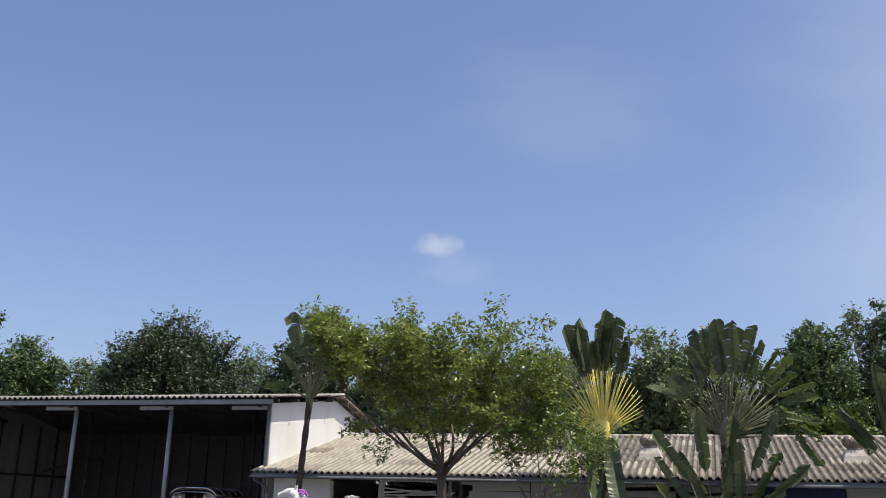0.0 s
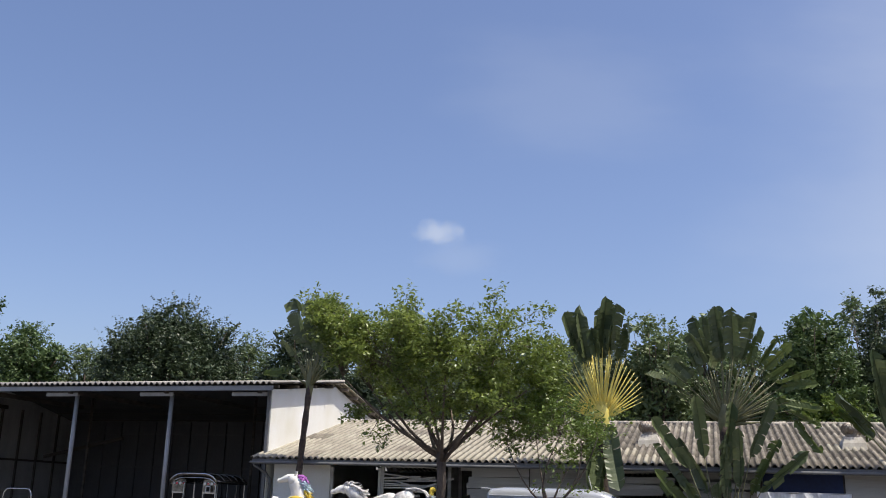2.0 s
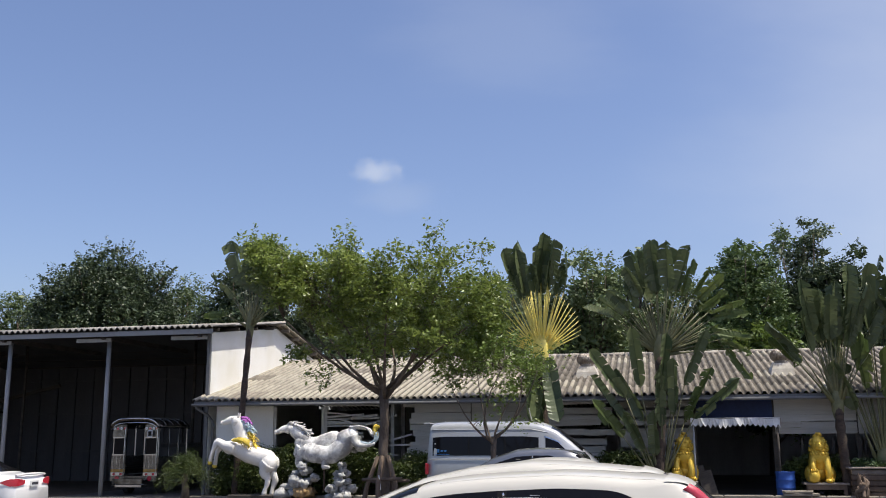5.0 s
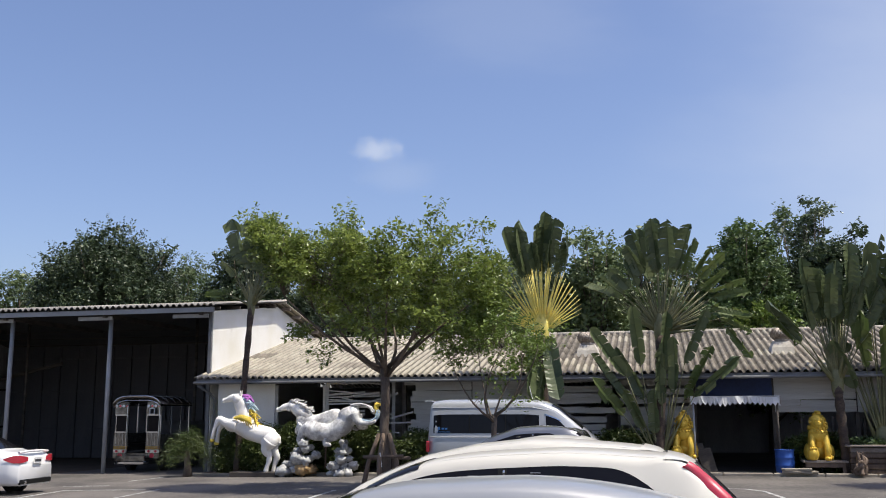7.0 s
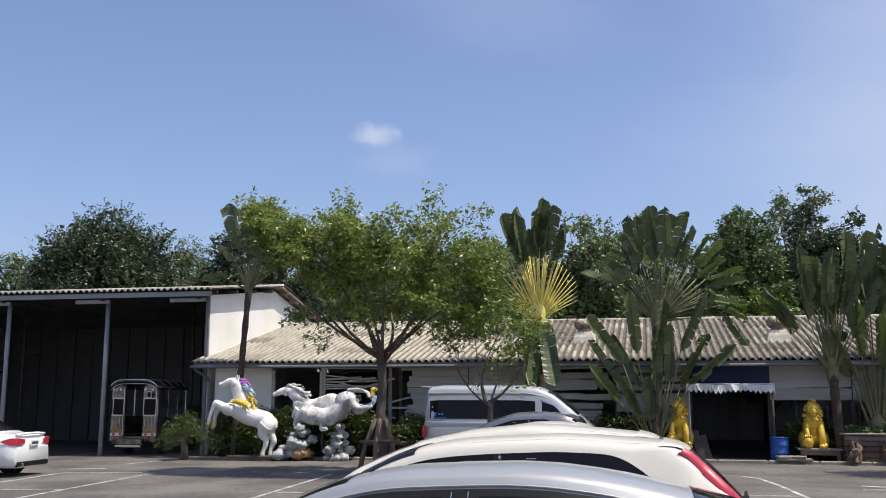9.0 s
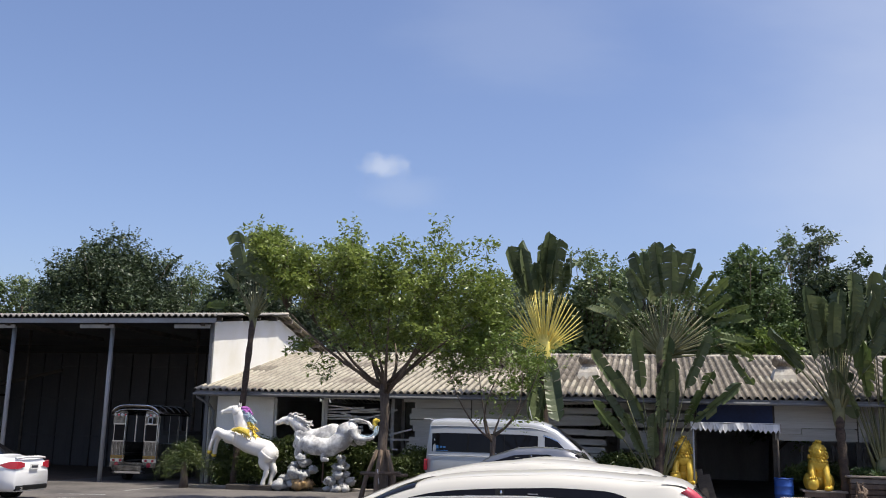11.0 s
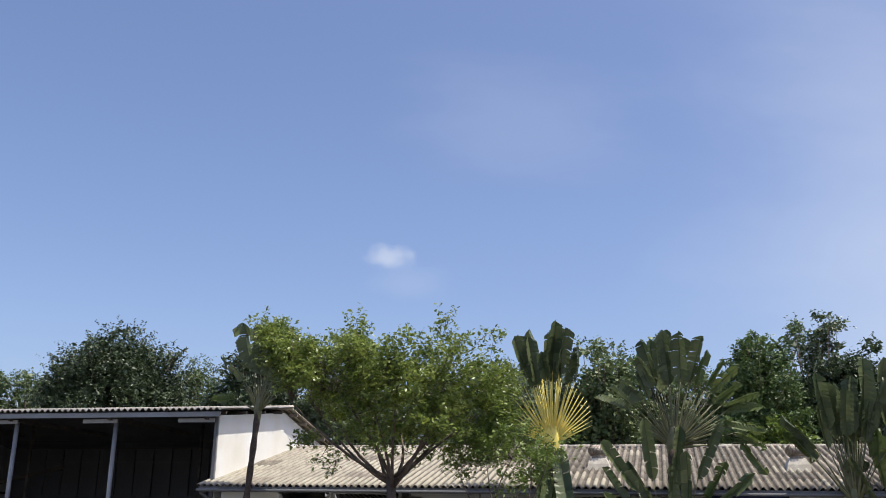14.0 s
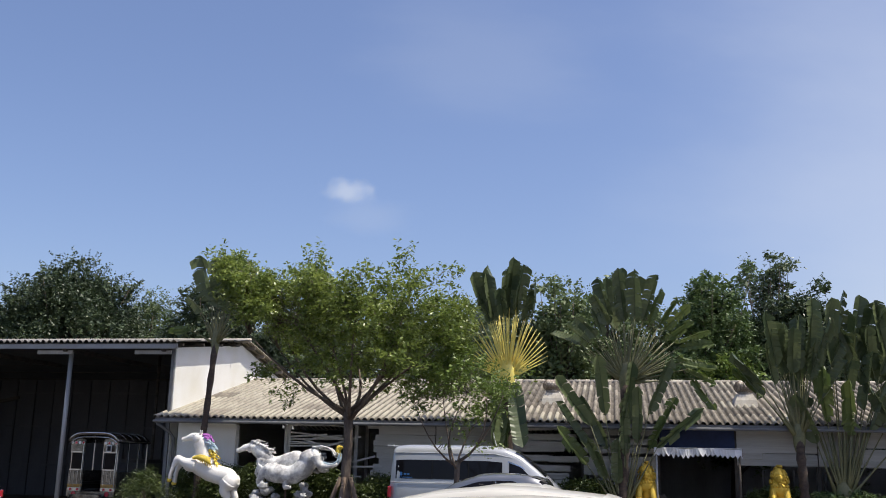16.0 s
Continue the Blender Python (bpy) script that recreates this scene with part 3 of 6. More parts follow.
    g.add(vs, [(4, 3, 2, 1, 0), (5, 6, 7, 8, 9)] + [(i, (i + 1) % 5, (i + 1) % 5 + 5, i + 5) for i in range(5)])
    solid("wall_west", g, PALESHEET, "pale metal sheeting at the far end of the shed", "wall", "structure")
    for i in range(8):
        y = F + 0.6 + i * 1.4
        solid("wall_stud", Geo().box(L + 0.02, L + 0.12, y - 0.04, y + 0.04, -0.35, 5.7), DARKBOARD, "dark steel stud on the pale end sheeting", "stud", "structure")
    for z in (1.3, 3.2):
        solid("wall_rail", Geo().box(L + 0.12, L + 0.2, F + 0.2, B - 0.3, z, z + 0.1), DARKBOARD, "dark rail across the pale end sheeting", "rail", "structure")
    # back wall: the dimness of the inside is put into the sheet colour
    back = thing("wall_rear", "metal sheeting at the back of the open shed, coloured dark for its shade", "wall", kind="structure")
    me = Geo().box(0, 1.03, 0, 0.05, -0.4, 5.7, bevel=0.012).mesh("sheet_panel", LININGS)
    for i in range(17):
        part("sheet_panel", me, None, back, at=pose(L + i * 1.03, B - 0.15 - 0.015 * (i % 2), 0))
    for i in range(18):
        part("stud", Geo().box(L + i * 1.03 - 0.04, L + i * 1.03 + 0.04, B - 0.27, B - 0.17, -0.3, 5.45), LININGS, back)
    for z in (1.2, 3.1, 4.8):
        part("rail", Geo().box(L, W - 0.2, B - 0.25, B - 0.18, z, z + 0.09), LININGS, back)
    for x in (-20.38, -24.7, -29.0):
        solid("shed_post", Geo().tube([(x, F, gz(x) - 0.2), (x, F, 5.62)], 0.085, 12), STEEL, "blue-grey painted steel post of the open shed", "post", "structure", True)
        # inner posts, and the brace further down: dark colour carries the shed's shade
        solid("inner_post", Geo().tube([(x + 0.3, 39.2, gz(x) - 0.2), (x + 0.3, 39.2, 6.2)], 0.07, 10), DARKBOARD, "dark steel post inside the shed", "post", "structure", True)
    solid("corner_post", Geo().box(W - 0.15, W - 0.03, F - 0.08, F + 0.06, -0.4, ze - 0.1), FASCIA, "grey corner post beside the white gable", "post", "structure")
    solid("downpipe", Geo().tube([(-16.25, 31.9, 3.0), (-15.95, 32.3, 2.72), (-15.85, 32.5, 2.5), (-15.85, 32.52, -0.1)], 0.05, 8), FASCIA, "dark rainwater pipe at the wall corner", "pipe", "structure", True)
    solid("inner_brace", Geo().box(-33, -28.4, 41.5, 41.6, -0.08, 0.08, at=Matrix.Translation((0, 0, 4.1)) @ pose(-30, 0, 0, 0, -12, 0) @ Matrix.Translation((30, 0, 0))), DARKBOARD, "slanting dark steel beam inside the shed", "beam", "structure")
    solid("shed_floor", Geo().box(L, W - 0.16, F + 0.1, B - 0.1, -0.5, gz(-25) + 0.03), SOIL, "dusty dark floor of the open shed", "floor", "structure")


open_shed()

# ---- vehicles ----
def smooth_line(xs, pts, reach):
    """Heights along xs from corner points, rounded over a reach in metres."""
    px, pz = zip(*pts)
    fine = np.linspace(px[0], px[-1], 800)
    z = np.interp(fine, px, pz)
    k = max(3, int(reach / (px[-1] - px[0]) * 800) | 1)
    pad = np.pad(z, k // 2, mode="edge")
    return np.interp(xs, fine, np.convolve(pad, np.ones(k) / k, "valid"))


class Shell:
    """The outer surface of a car: x from the tail (0) to the nose, y across, z up."""

    def __init__(self, length, half, roof_half, crown, belt, drop, reach=0.16, tail=(0, 0.01, 1.0)):
        n = 72
        u = np.linspace(0, 1, n)
        self.xs = length * (0.5 - 0.5 * np.cos(np.pi * u)) * 0.35 + length * u * 0.65
        self.length, self.half = length, half
        self.crown = smooth_line(self.xs, crown, reach)
        self.belt = np.minimum(smooth_line(self.xs, belt, 0.2), self.crown - 0.015)
        taper = np.clip(np.minimum(self.xs / (0.3), (length - self.xs) / 0.55), 0, 1)
        self.wb = half * (0.86 + 0.14 * np.sin(taper * np.pi / 2))
        tall = np.clip((self.crown - self.belt) / 0.34, 0, 1)
        self.wr = self.wb * 0.93 * (1 - tall) + roof_half * tall
        ramp = np.clip((self.xs - tail[0]) / max(0.01, tail[1] - tail[0]), tail[2], 1)
        self.edge = np.maximum(self.belt + 0.008, self.crown - drop * (0.25 + 0.75 * tall) * ramp)

    def section(self, i):
        w, b, e, c, r = self.wb[i], self.belt[i], self.edge[i], self.crown[i], self.wr[i]
        low = 0.24
        pts = [(w * 0.86, low), (w * 0.97, low + 0.1), (w, low + (b - low) * 0.45), (w * 0.985, low + (b - low) * 0.8), (w * 0.955, b)]
        for k in (0.25, 0.5, 0.75):
            pts.append((w * 0.955 + (r - w * 0.955) * k + 0.012 * math.sin(k * math.pi), b + (e - b) * k))
        d = c - e
        pts += [(r, e), (r * 0.965, e + d * 0.42), (r * 0.88, e + d * 0.7), (r * 0.66, e + d * 0.88), (r * 0.35, e + d * 0.975), (0, c)]
        return pts

    def body(self):
        g, rows = Geo(), []
        for i in range(len(self.xs)):
            s = self.section(i)
            rows.append([(self.xs[i], y, z) for y, z in s] + [(self.xs[i], -y, z) for y, z in reversed(s[:-1])])
        m = len(rows[0])
        fs = []
        for i in range(len(rows) - 1):
            fs += [(i * m + k, (i + 1) * m + k, (i + 1) * m + k + 1, i * m + k + 1) for k in range(m - 1)]
            fs.append((i * m + m - 1, (i + 1) * m + m - 1, (i + 1) * m, i * m))
        fs += [tuple(range(m)), tuple((len(rows) - 1) * m + k for k in range(m - 1, -1, -1))]
        return g.add([p for r in rows for p in r], fs)

    def at(self, x, name):
        return float(np.interp(x, self.xs, {"wb": self.wb, "wr": self.wr, "belt": self.belt, "edge": self.edge, "crown": self.crown}[name]))

    def side_glass(self, x0, x1, side, lo=0.1, hi=0.9, slant0=0.0, slant1=0.0, proud=0.007):
        """A pane on the flank between two pillars; its ends may lean."""
        g, n = Geo(), 14
        vs = []
        for i in range(n + 1):
            for k in (lo, (lo + hi) / 2, hi):
                t = (k - lo) / (hi - lo)
                x = (x0 + slant0 * t) + ((x1 + slant1 * t) - (x0 + slant0 * t)) * i / n
                w, b, e, r = (self.at(x, q) for q in ("wb", "belt", "edge", "wr"))
                y = w * 0.955 + (r - w * 0.955) * k + 0.012 * math.sin(k * math.pi) + proud
                vs.append((x, side * y, b + (e - b) * k))
        fs = [(i * 3 + k, i * 3 + k + 1, i * 3 + 4 + k, i * 3 + 3 + k) for i in range(n) for k in (0, 1)]
        return g.add(vs, fs if side < 0 else [q[::-1] for q in fs])

    def glass_band(self, x0, x1, side, lo=0.06, hi=0.94, tail=0.0, proud=0.008):
        """A pane on the flank whose upper edge comes down in a round sweep over the last stretch towards the tail."""
        g, n = Geo(), 30
        vs = []
        for i in range(n + 1):
            x = x0 + (x1 - x0) * (i / n) ** 1.5
            u = min(1.0, (x - x0) / tail) if tail else 1.0
            top = lo + 0.02 + (hi - lo - 0.02) * (1 - (1 - u) ** 2.3)
            w, b, e, r = (self.at(x, q) for q in ("wb", "belt", "edge", "wr"))
            for k in (lo, lo + (top - lo) * 0.5, top):
                vs.append((x, side * (w * 0.955 + (r - w * 0.955) * k + 0.012 * math.sin(k * math.pi) + proud), b + (e - b) * k))
        fs = [(i * 3 + k, i * 3 + k + 1, i * 3 + 4 + k, i * 3 + 3 + k) for i in range(n) for k in (0, 1)]
        return g.add(vs, fs if side < 0 else [q[::-1] for q in fs])

    def corner_lens(self, x0, x1, side, width):
        """A lamp glass that runs down the rear corner between two stations."""
        g, n = Geo(), 14
        vs = []
        for i in range(n + 1):
            x = x0 + (x1 - x0) * i / n
            r, e = self.at(x, "wr"), self.at(x, "edge")
            w = width * (0.45 + 0.55 * min(1.0, (n - i) / 5))
            vs += [(x - 0.035, side * (r * 0.95), e + 0.03), (x - 0.012, side * (r + 0.018), e + 0.004), (x + w * 0.55, side * (r + 0.026), e - 0.012), (x + w, side * (r + 0.012), e - 0.03)]
        fs = [(i * 4 + k, i * 4 + k + 1, i * 4 + 5 + k, i * 4 + 4 + k) for i in range(n) for k in range(3)]
        return g.add(vs, fs if side < 0 else [q[::-1] for q in fs])

    def end_glass(self, x0, x1, span=0.84, proud=0.008, bulge=0.0):
        """A windscreen or rear window on the crown of the shell."""
        g, n, m = Geo(), 10, 14
        vs = []
        for i in range(n + 1):
            x = x0 + (x1 - x0) * i / n
            e, c, r = (self.at(x, q) for q in ("edge", "crown", "wr"))
            for k in range(m + 1):
                q = span * math.sin((k / m - 0.5) * math.pi)
                f = float(np.interp(abs(q), (0, 0.35, 0.66, 0.88, 0.965, 1), (1, 0.975, 0.88, 0.7, 0.42, 0)))
                vs.append((x + (proud if x0 > self.length / 2 else -proud) - bulge * (1 - q * q), q * r, e + (c - e) * f + proud))
        return g.add(vs, [(i * (m + 1) + k, (i + 1) * (m + 1) + k, (i + 1) * (m + 1) + k + 1, i * (m + 1) + k + 1) for i in range(n) for k in range(m)])


def wheel(car, x, y, r=0.32, w=0.21):
    g = Geo()
    n = 28
    prof = [(r * 0.62, -w / 2), (r * 0.93, -w / 2), (r, -w * 0.36), (r, w * 0.36), (r * 0.93, w / 2), (r * 0.62, w / 2)]
    vs = [(a * math.cos(2 * math.pi * k / n), b, a * math.sin(2 * math.pi * k / n)) for a, b in prof for k in range(n)]
    g.add(vs, [(i * n + k, i * n + (k + 1) % n, (i + 1) % 6 * n + (k + 1) % n, (i + 1) % 6 * n + k) for i in range(6) for k in range(n)])
    wh = part("wheel", g, RUBBER, car, "black tyre on an alloy rim", True, pose(x, y, r))
    s = 1 if y > 0 else -1
    rim = Geo().tube([(0, -s * w * 0.2, 0), (0, s * w * 0.35, 0)], r * 0.62, 24)
    part("rim", rim, DARK, wh)
    for k in range(5):
        a = 2 * math.pi * k / 5
        part("spoke", Geo().tube([(0, s * w * 0.42, 0), (math.cos(a) * r * 0.6, s * w * 0.4, math.sin(a) * r * 0.6)], [r * 0.16, r * 0.1], 6), ALLOY, wh)


def common(car, sh, paint, wheel_x, wheel_r, plate_z, lamp_z):
    part("body", sh.body(), paint, car, "", True)
    L, h = sh.length, sh.half
    for x in wheel_x:
        for y in (-1, 1):
            part("wheel_arch", Geo().tube([(x, y * (h - 0.16), wheel_r + 0.01), (x, y * (h + 0.004), wheel_r + 0.01)], wheel_r + 0.055, 24), BLACK, car)
            wheel(car, x, y * (h - 0.085), wheel_r)
    part("rear_bumper", Geo().box(-0.02, 0.1, -h * 0.82, h * 0.82, 0.26, 0.4, bevel=0.03), BLACK, car, "black lower bumper")
    plate = part("number_plate", Geo().box(-0.045, -0.03, -0.19, 0.19, plate_z - 0.07, plate_z + 0.07), PLATE, car, "white number plate")
    part("plate_mark", Geo().box(-0.05, -0.046, -0.14, 0.14, plate_z - 0.03, plate_z + 0.03), INK, plate)
    for y in (-1, 1):
        part("headlight", Geo().ball((L - 0.16, y * h * 0.7, lamp_z), (0.16, 0.15, 0.06), n=12), CLEARLAMP, car, "", True)


def door_seams(car, sh, xs, handles):
    for y in (-1, 1):
        for x in xs:
            pts = []
            for z in (0.3, 0.55, 0.8):
                f = (z - 0.24) / (sh.at(x, "belt") - 0.24)
                w = sh.at(x, "wb") * (0.955 + 0.045 * math.sin(min(1, f * 1.1) * math.pi) ** 0.5)
                pts.append((x, y * (w + 0.001), z))
            part("door_seam", Geo().tube(pts, 0.006, 4), BLACK, car)
        for x in handles:
            z = sh.at(x, "belt") - 0.12
            part("door_handle", Geo().tube([(x, y * (sh.at(x, "wb") * 0.985 + 0.01), z), (x + 0.2, y * (sh.at(x, "wb") * 0.985 + 0.012), z)], 0.014, 6), CHROME, car)


def mirrors(car, sh, x, paint):
    for y in (-1, 1):
        w, z = sh.at(x, "wb"), sh.at(x, "belt") + 0.08
        part("mirror", Geo().ball((x, y * (w + 0.05), z), (0.05, 0.1, 0.05), n=12), paint, car, "", True)


NEAR_CROWN = [(0, 0.72), (0.02, 0.97), (0.34, 1.3), (0.6, 1.535), (0.7, 1.565), (0.8, 1.585), (1.44, 1.625), (1.8, 1.635), (2.43, 1.605), (2.8, 1.575), (3.05, 1.54), (3.3, 1.475), (3.5, 1.4), (3.8, 1.25), (4.0, 1.12), (4.2, 1.01), (4.6, 0.84), (4.85, 0.66), (4.88, 0.5)]
LONG_CROWN = [(0, 0.72), (0.04, 1.0), (0.34, 1.3), (0.62, 1.53), (0.8, 1.575), (1.1, 1.605), (1.76, 1.655), (2.16, 1.665), (2.89, 1.59), (3.54, 1.45), (3.91, 1.31), (4.28, 1.14), (4.53, 0.98), (4.9, 0.78), (5.0, 0.5)]
MID_CROWN = [(0, 0.72), (0.05, 1.0), (0.4, 1.4), (0.62, 1.56), (0.8, 1.61), (1.05, 1.635), (1.4, 1.625), (1.75, 1.57), (2.3, 1.43), (3.1, 1.03), (3.6, 0.86), (3.9, 0.68), (3.95, 0.5)]
SHORT_CROWN = [(0, 0.72), (0.02, 1.05), (0.1, 1.4), (0.22, 1.55), (0.42, 1.62), (0.8, 1.685), (1.15, 1.7), (1.6, 1.67), (2.12, 1.5), (2.85, 1.08), (3.4, 0.9), (3.65, 0.7), (3.7, 0.5)]


def hatchback(x_tail, y, paint, label, crown, roof=(0.62, 3.0), base=3.95, mid=2.2, screen=0.74, lens=REDLAMP, lens_label="tall red tail light"):
    """roof: where the roof begins and ends; base: the foot of the windscreen; mid: the middle post; screen: how far the windscreen wraps round."""
    c = thing("hatchback_car", label, "car", (x_tail, y, 0.0), 180, "parked cars")
    ln = crown[-1][0]
    belt = [(0, 0.7), (0.1, 1.02), (0.9, 1.04), (base * 0.68, 0.98), (base - 0.1, 0.94), (ln - 0.22, 0.74), (ln, 0.5)]
    sh = Shell(ln, 0.88, 0.66, crown, belt, 0.13, 0.09, (0.5, 1.0, 0.06))
    common(c, sh, paint, (0.85, ln - 0.88), 0.33, 0.82, 0.62)
    back = roof[0] + 0.12
    for y2 in (-1, 1):
        part("side_window", sh.glass_band(back, mid, y2, 0.06, 0.95, 0.62), GLASS, c, "dark rear window with a rounded end", True)
        part("side_window", sh.glass_band(mid + 0.09, base - 0.34, y2, 0.06, 0.95), GLASS, c, "", True)
        part("pillar_trim", sh.glass_band(mid - 0.01, mid + 0.1, y2, 0.06, 0.95, 0.0, 0.005), BLACK, c, "black middle post")
        part("pillar_trim", sh.side_glass(base - 0.36, base - 0.12, y2, 0.05, 0.95, -0.3, -0.4, 0.006), STEEL, c, "grey windscreen post")
        part("window_clip", Geo().ball((mid + 0.03, y2 * (sh.at(mid, "wr") + 0.045), sh.at(mid, "edge") - 0.07), (0.014, 0.008, 0.028), n=8, rings=6), CHROME, c, "", True)
        for k in (-0.28, 0.34):
            part("visor_mark", Geo().box(mid + k - 0.05, mid + k + 0.05, y2 * (sh.at(mid + k, "wr") + 0.045) - 0.003, y2 * (sh.at(mid + k, "wr") + 0.045) + 0.003, sh.at(mid + k, "edge") - 0.086, sh.at(mid + k, "edge") - 0.076), CHROME, c)
        part("roof_seam", Geo().tube([(q, y2 * sh.at(q, "wr") * 0.86, sh.at(q, "edge") + (sh.at(q, "crown") - sh.at(q, "edge")) * 0.725) for q in np.linspace(roof[0] + 0.12, roof[1] - 0.1, 16)], 0.005, 4), paint, c)
        part("tail_light", sh.corner_lens(0.03, roof[0] - 0.02, y2, 0.085), lens, c, lens_label, True)
    part("windscreen", sh.end_glass(roof[1] + 0.1, base - 0.04, screen), GLASS, c, "", True)
    part("rear_window", sh.end_glass(0.06, roof[0] - 0.06, 0.9, 0.012, 0.07), GLASS, c, "", True)
    part("spoiler", sh.end_glass(roof[0] - 0.14, roof[0] + 0.2, 0.97, 0.014, 0.06), paint, c, "roof spoiler over the rear window", True)
    part("wiper", Geo().tube([(0.03, 0.0, 1.0), (-0.05, -0.1, 1.02), (-0.06, -0.3, 1.05)], [0.03, 0.026, 0.014], 6), BLACK, c)
    mirrors(c, sh, base - 0.3, paint)
    door_seams(c, sh, (1.25, mid + 0.04, base - 0.4), (1.35, mid + 0.14))
    return c


def sedan(x_tail, y, paint, label, turn=180, z=0.0):
    c = thing("saloon_car", label, "car", (x_tail, y, z), turn, "parked cars")
    crown = [(0, 0.62), (0.04, 0.98), (0.12, 1.06), (0.4, 1.07), (0.72, 1.1), (1.35, 1.42)]
    crown += [(1.8, 1.475), (2.3, 1.49), (2.8, 1.43), (3.55, 1.02), (4.35, 0.86), (4.62, 0.66), (4.66, 0.5)]
    belt = [(0, 0.6), (0.06, 0.93), (0.8, 0.97), (2, 0.94), (3.5, 0.91), (4.3, 0.74), (4.66, 0.48)]
    sh = Shell(4.66, 0.87, 0.58, crown, belt, 0.14)
    common(c, sh, paint, (1.08, 3.72), 0.32, 0.84, 0.62)
    for y2 in (-1, 1):
        part("side_window", sh.side_glass(0.98, 1.3, y2, 0.12, 0.86, 0.14, 0.02), GLASS, c, "", True)
        part("side_window", sh.side_glass(1.34, 2.22, y2, 0.08, 0.93, 0.04, 0), GLASS, c, "", True)
        part("side_window", sh.side_glass(2.3, 3.34, y2, 0.08, 0.93, 0, -0.36), GLASS, c, "", True)
        part("pillar_trim", sh.side_glass(2.23, 2.29, y2, 0.05, 0.95), BLACK, c)
        path = [(-0.014, 0.4), (-0.014, 0.58), (-0.008, 0.7), (0.012, sh.at(0.01, "wb") * 0.99), (0.06, sh.at(0.06, "wb") * 0.985), (0.14, sh.at(0.14, "wb") * 0.985), (0.26, sh.at(0.26, "wb") * 0.985), (0.4, sh.at(0.4, "wb") * 0.985)]
        lens = Geo()
        vs = []
        for i, (px, py) in enumerate(path):
            hh = 0.09 * min(1.0, 0.55 + 0.3 * i) * (1.0 if i < 6 else 0.6 if i < 7 else 0.1)
            vs += [(px - 0.004, y2 * (py + 0.014), 0.885 + hh), (px - 0.004, y2 * (py + 0.018), 0.885 - hh)]
        lens.add(vs, [(2 * i, 2 * i + 2, 2 * i + 3, 2 * i + 1) if y2 > 0 else (2 * i, 2 * i + 1, 2 * i + 3, 2 * i + 2) for i in range(7)])
        part("tail_light", lens, REDLAMP, c, "wrap-round red tail light", True)
    part("windscreen", sh.end_glass(2.86, 3.52), GLASS, c, "", True)
    part("rear_window", sh.end_glass(0.78, 1.36), GLASS, c, "", True)
    part("boot_lip", Geo().tube([(0.1, -0.66, 1.05), (0.05, -0.3, 1.075), (0.05, 0.3, 1.075), (0.1, 0.66, 1.05)], 0.03, 8), paint, c)
    part("exhaust", Geo().tube([(-0.05, 0.5, 0.32), (0.1, 0.5, 0.32)], 0.04, 10), CHROME, c)
    mirrors(c, sh, 3.0, paint)
    door_seams(c, sh, (1.3, 2.26, 3.3), (1.42, 2.36))
    return c


def near_saloon():
    c = thing("saloon_car", "silver saloon with dark windows parked in the near bay", "car", (1.25, 7.8, 0), 180, "parked cars")
    crown = [(0, 0.62), (0.03, 0.95), (0.1, 1.03), (0.3, 1.13), (0.67, 1.225), (0.98, 1.305), (1.27, 1.37), (1.44, 1.405), (1.66, 1.44), (1.98, 1.475), (2.3, 1.487), (2.67, 1.475), (3.15, 1.45), (3.4, 1.42), (3.69, 1.355), (3.89, 1.285), (4.09, 1.2), (4.5, 0.99), (4.95, 0.85), (5.2, 0.66), (5.24, 0.5)]
    belt = [(0, 0.6), (0.06, 0.93), (0.9, 0.97), (2.2, 0.94), (4.2, 0.91), (4.9, 0.74), (5.24, 0.48)]
    sh = Shell(5.24, 0.88, 0.58, crown, belt, 0.15, 0.12)
    common(c, sh, SILVER, (0.95, 4.25), 0.32, 0.84, 0.62)
    for y2 in (-1, 1):
        for x0, x1, tail in ((0.98, 2.6, 0.7), (2.77, 4.12, 0.0)):
            w = part("side_window", sh.glass_band(x0, x1, y2, 0.05, 0.97, tail, 0.007), BLACK, c, "", True)
            part("pane", sh.glass_band(x0 + (0.1 if tail else 0.06), x1 - (0.07 if tail else 0.16), y2, 0.09, 0.84, tail, 0.01), GLASS, w, "", True)
        part("pillar_trim", sh.glass_band(2.59, 2.78, y2, 0.05, 0.97, 0.0, 0.008), BLACK, c, "black middle post")
        for x in (2.615, 2.745):
            part("chrome_strip", sh.glass_band(x, x + 0.009, y2, 0.06, 0.93, 0.0, 0.013), CHROME, c)
        part("roof_rail", Geo().tube([(q, y2 * (sh.at(q, "wr") + 0.006), sh.at(q, "edge") + 0.012) for q in np.linspace(1.15, 3.95, 20)], 0.009, 5), SILVER, c)
        part("tail_light", Geo().ball((0.06, y2 * 0.68, 0.86), (0.08, 0.16, 0.1), n=12), REDLAMP, c, "", True)
    part("windscreen", sh.end_glass(3.62, 4.46), GLASS, c, "", True)
    part("rear_window", sh.end_glass(0.36, 0.97, 0.9), GLASS, c, "", True)
    mirrors(c, sh, 3.95, SILVER)
    door_seams(c, sh, (1.5, 2.68, 3.9), (1.6, 2.8))
    return c


near_saloon()
hatchback(0.86, 10.05, WHITEPAINT, "white hatchback with tall red tail lights", NEAR_CROWN, (0.62, 3.1), 4.2, 2.3, 0.965)
hatchback(0.6, 12.6, WHITEPAINT, "long white hatchback in the middle of the row", LONG_CROWN, (0.62, 3.5), 4.5, 2.5)
hatchback(-0.4, 15.2, WHITEPAINT, "white hatchback further along the row", MID_CROWN, (0.62, 1.9), 3.1, 1.4)
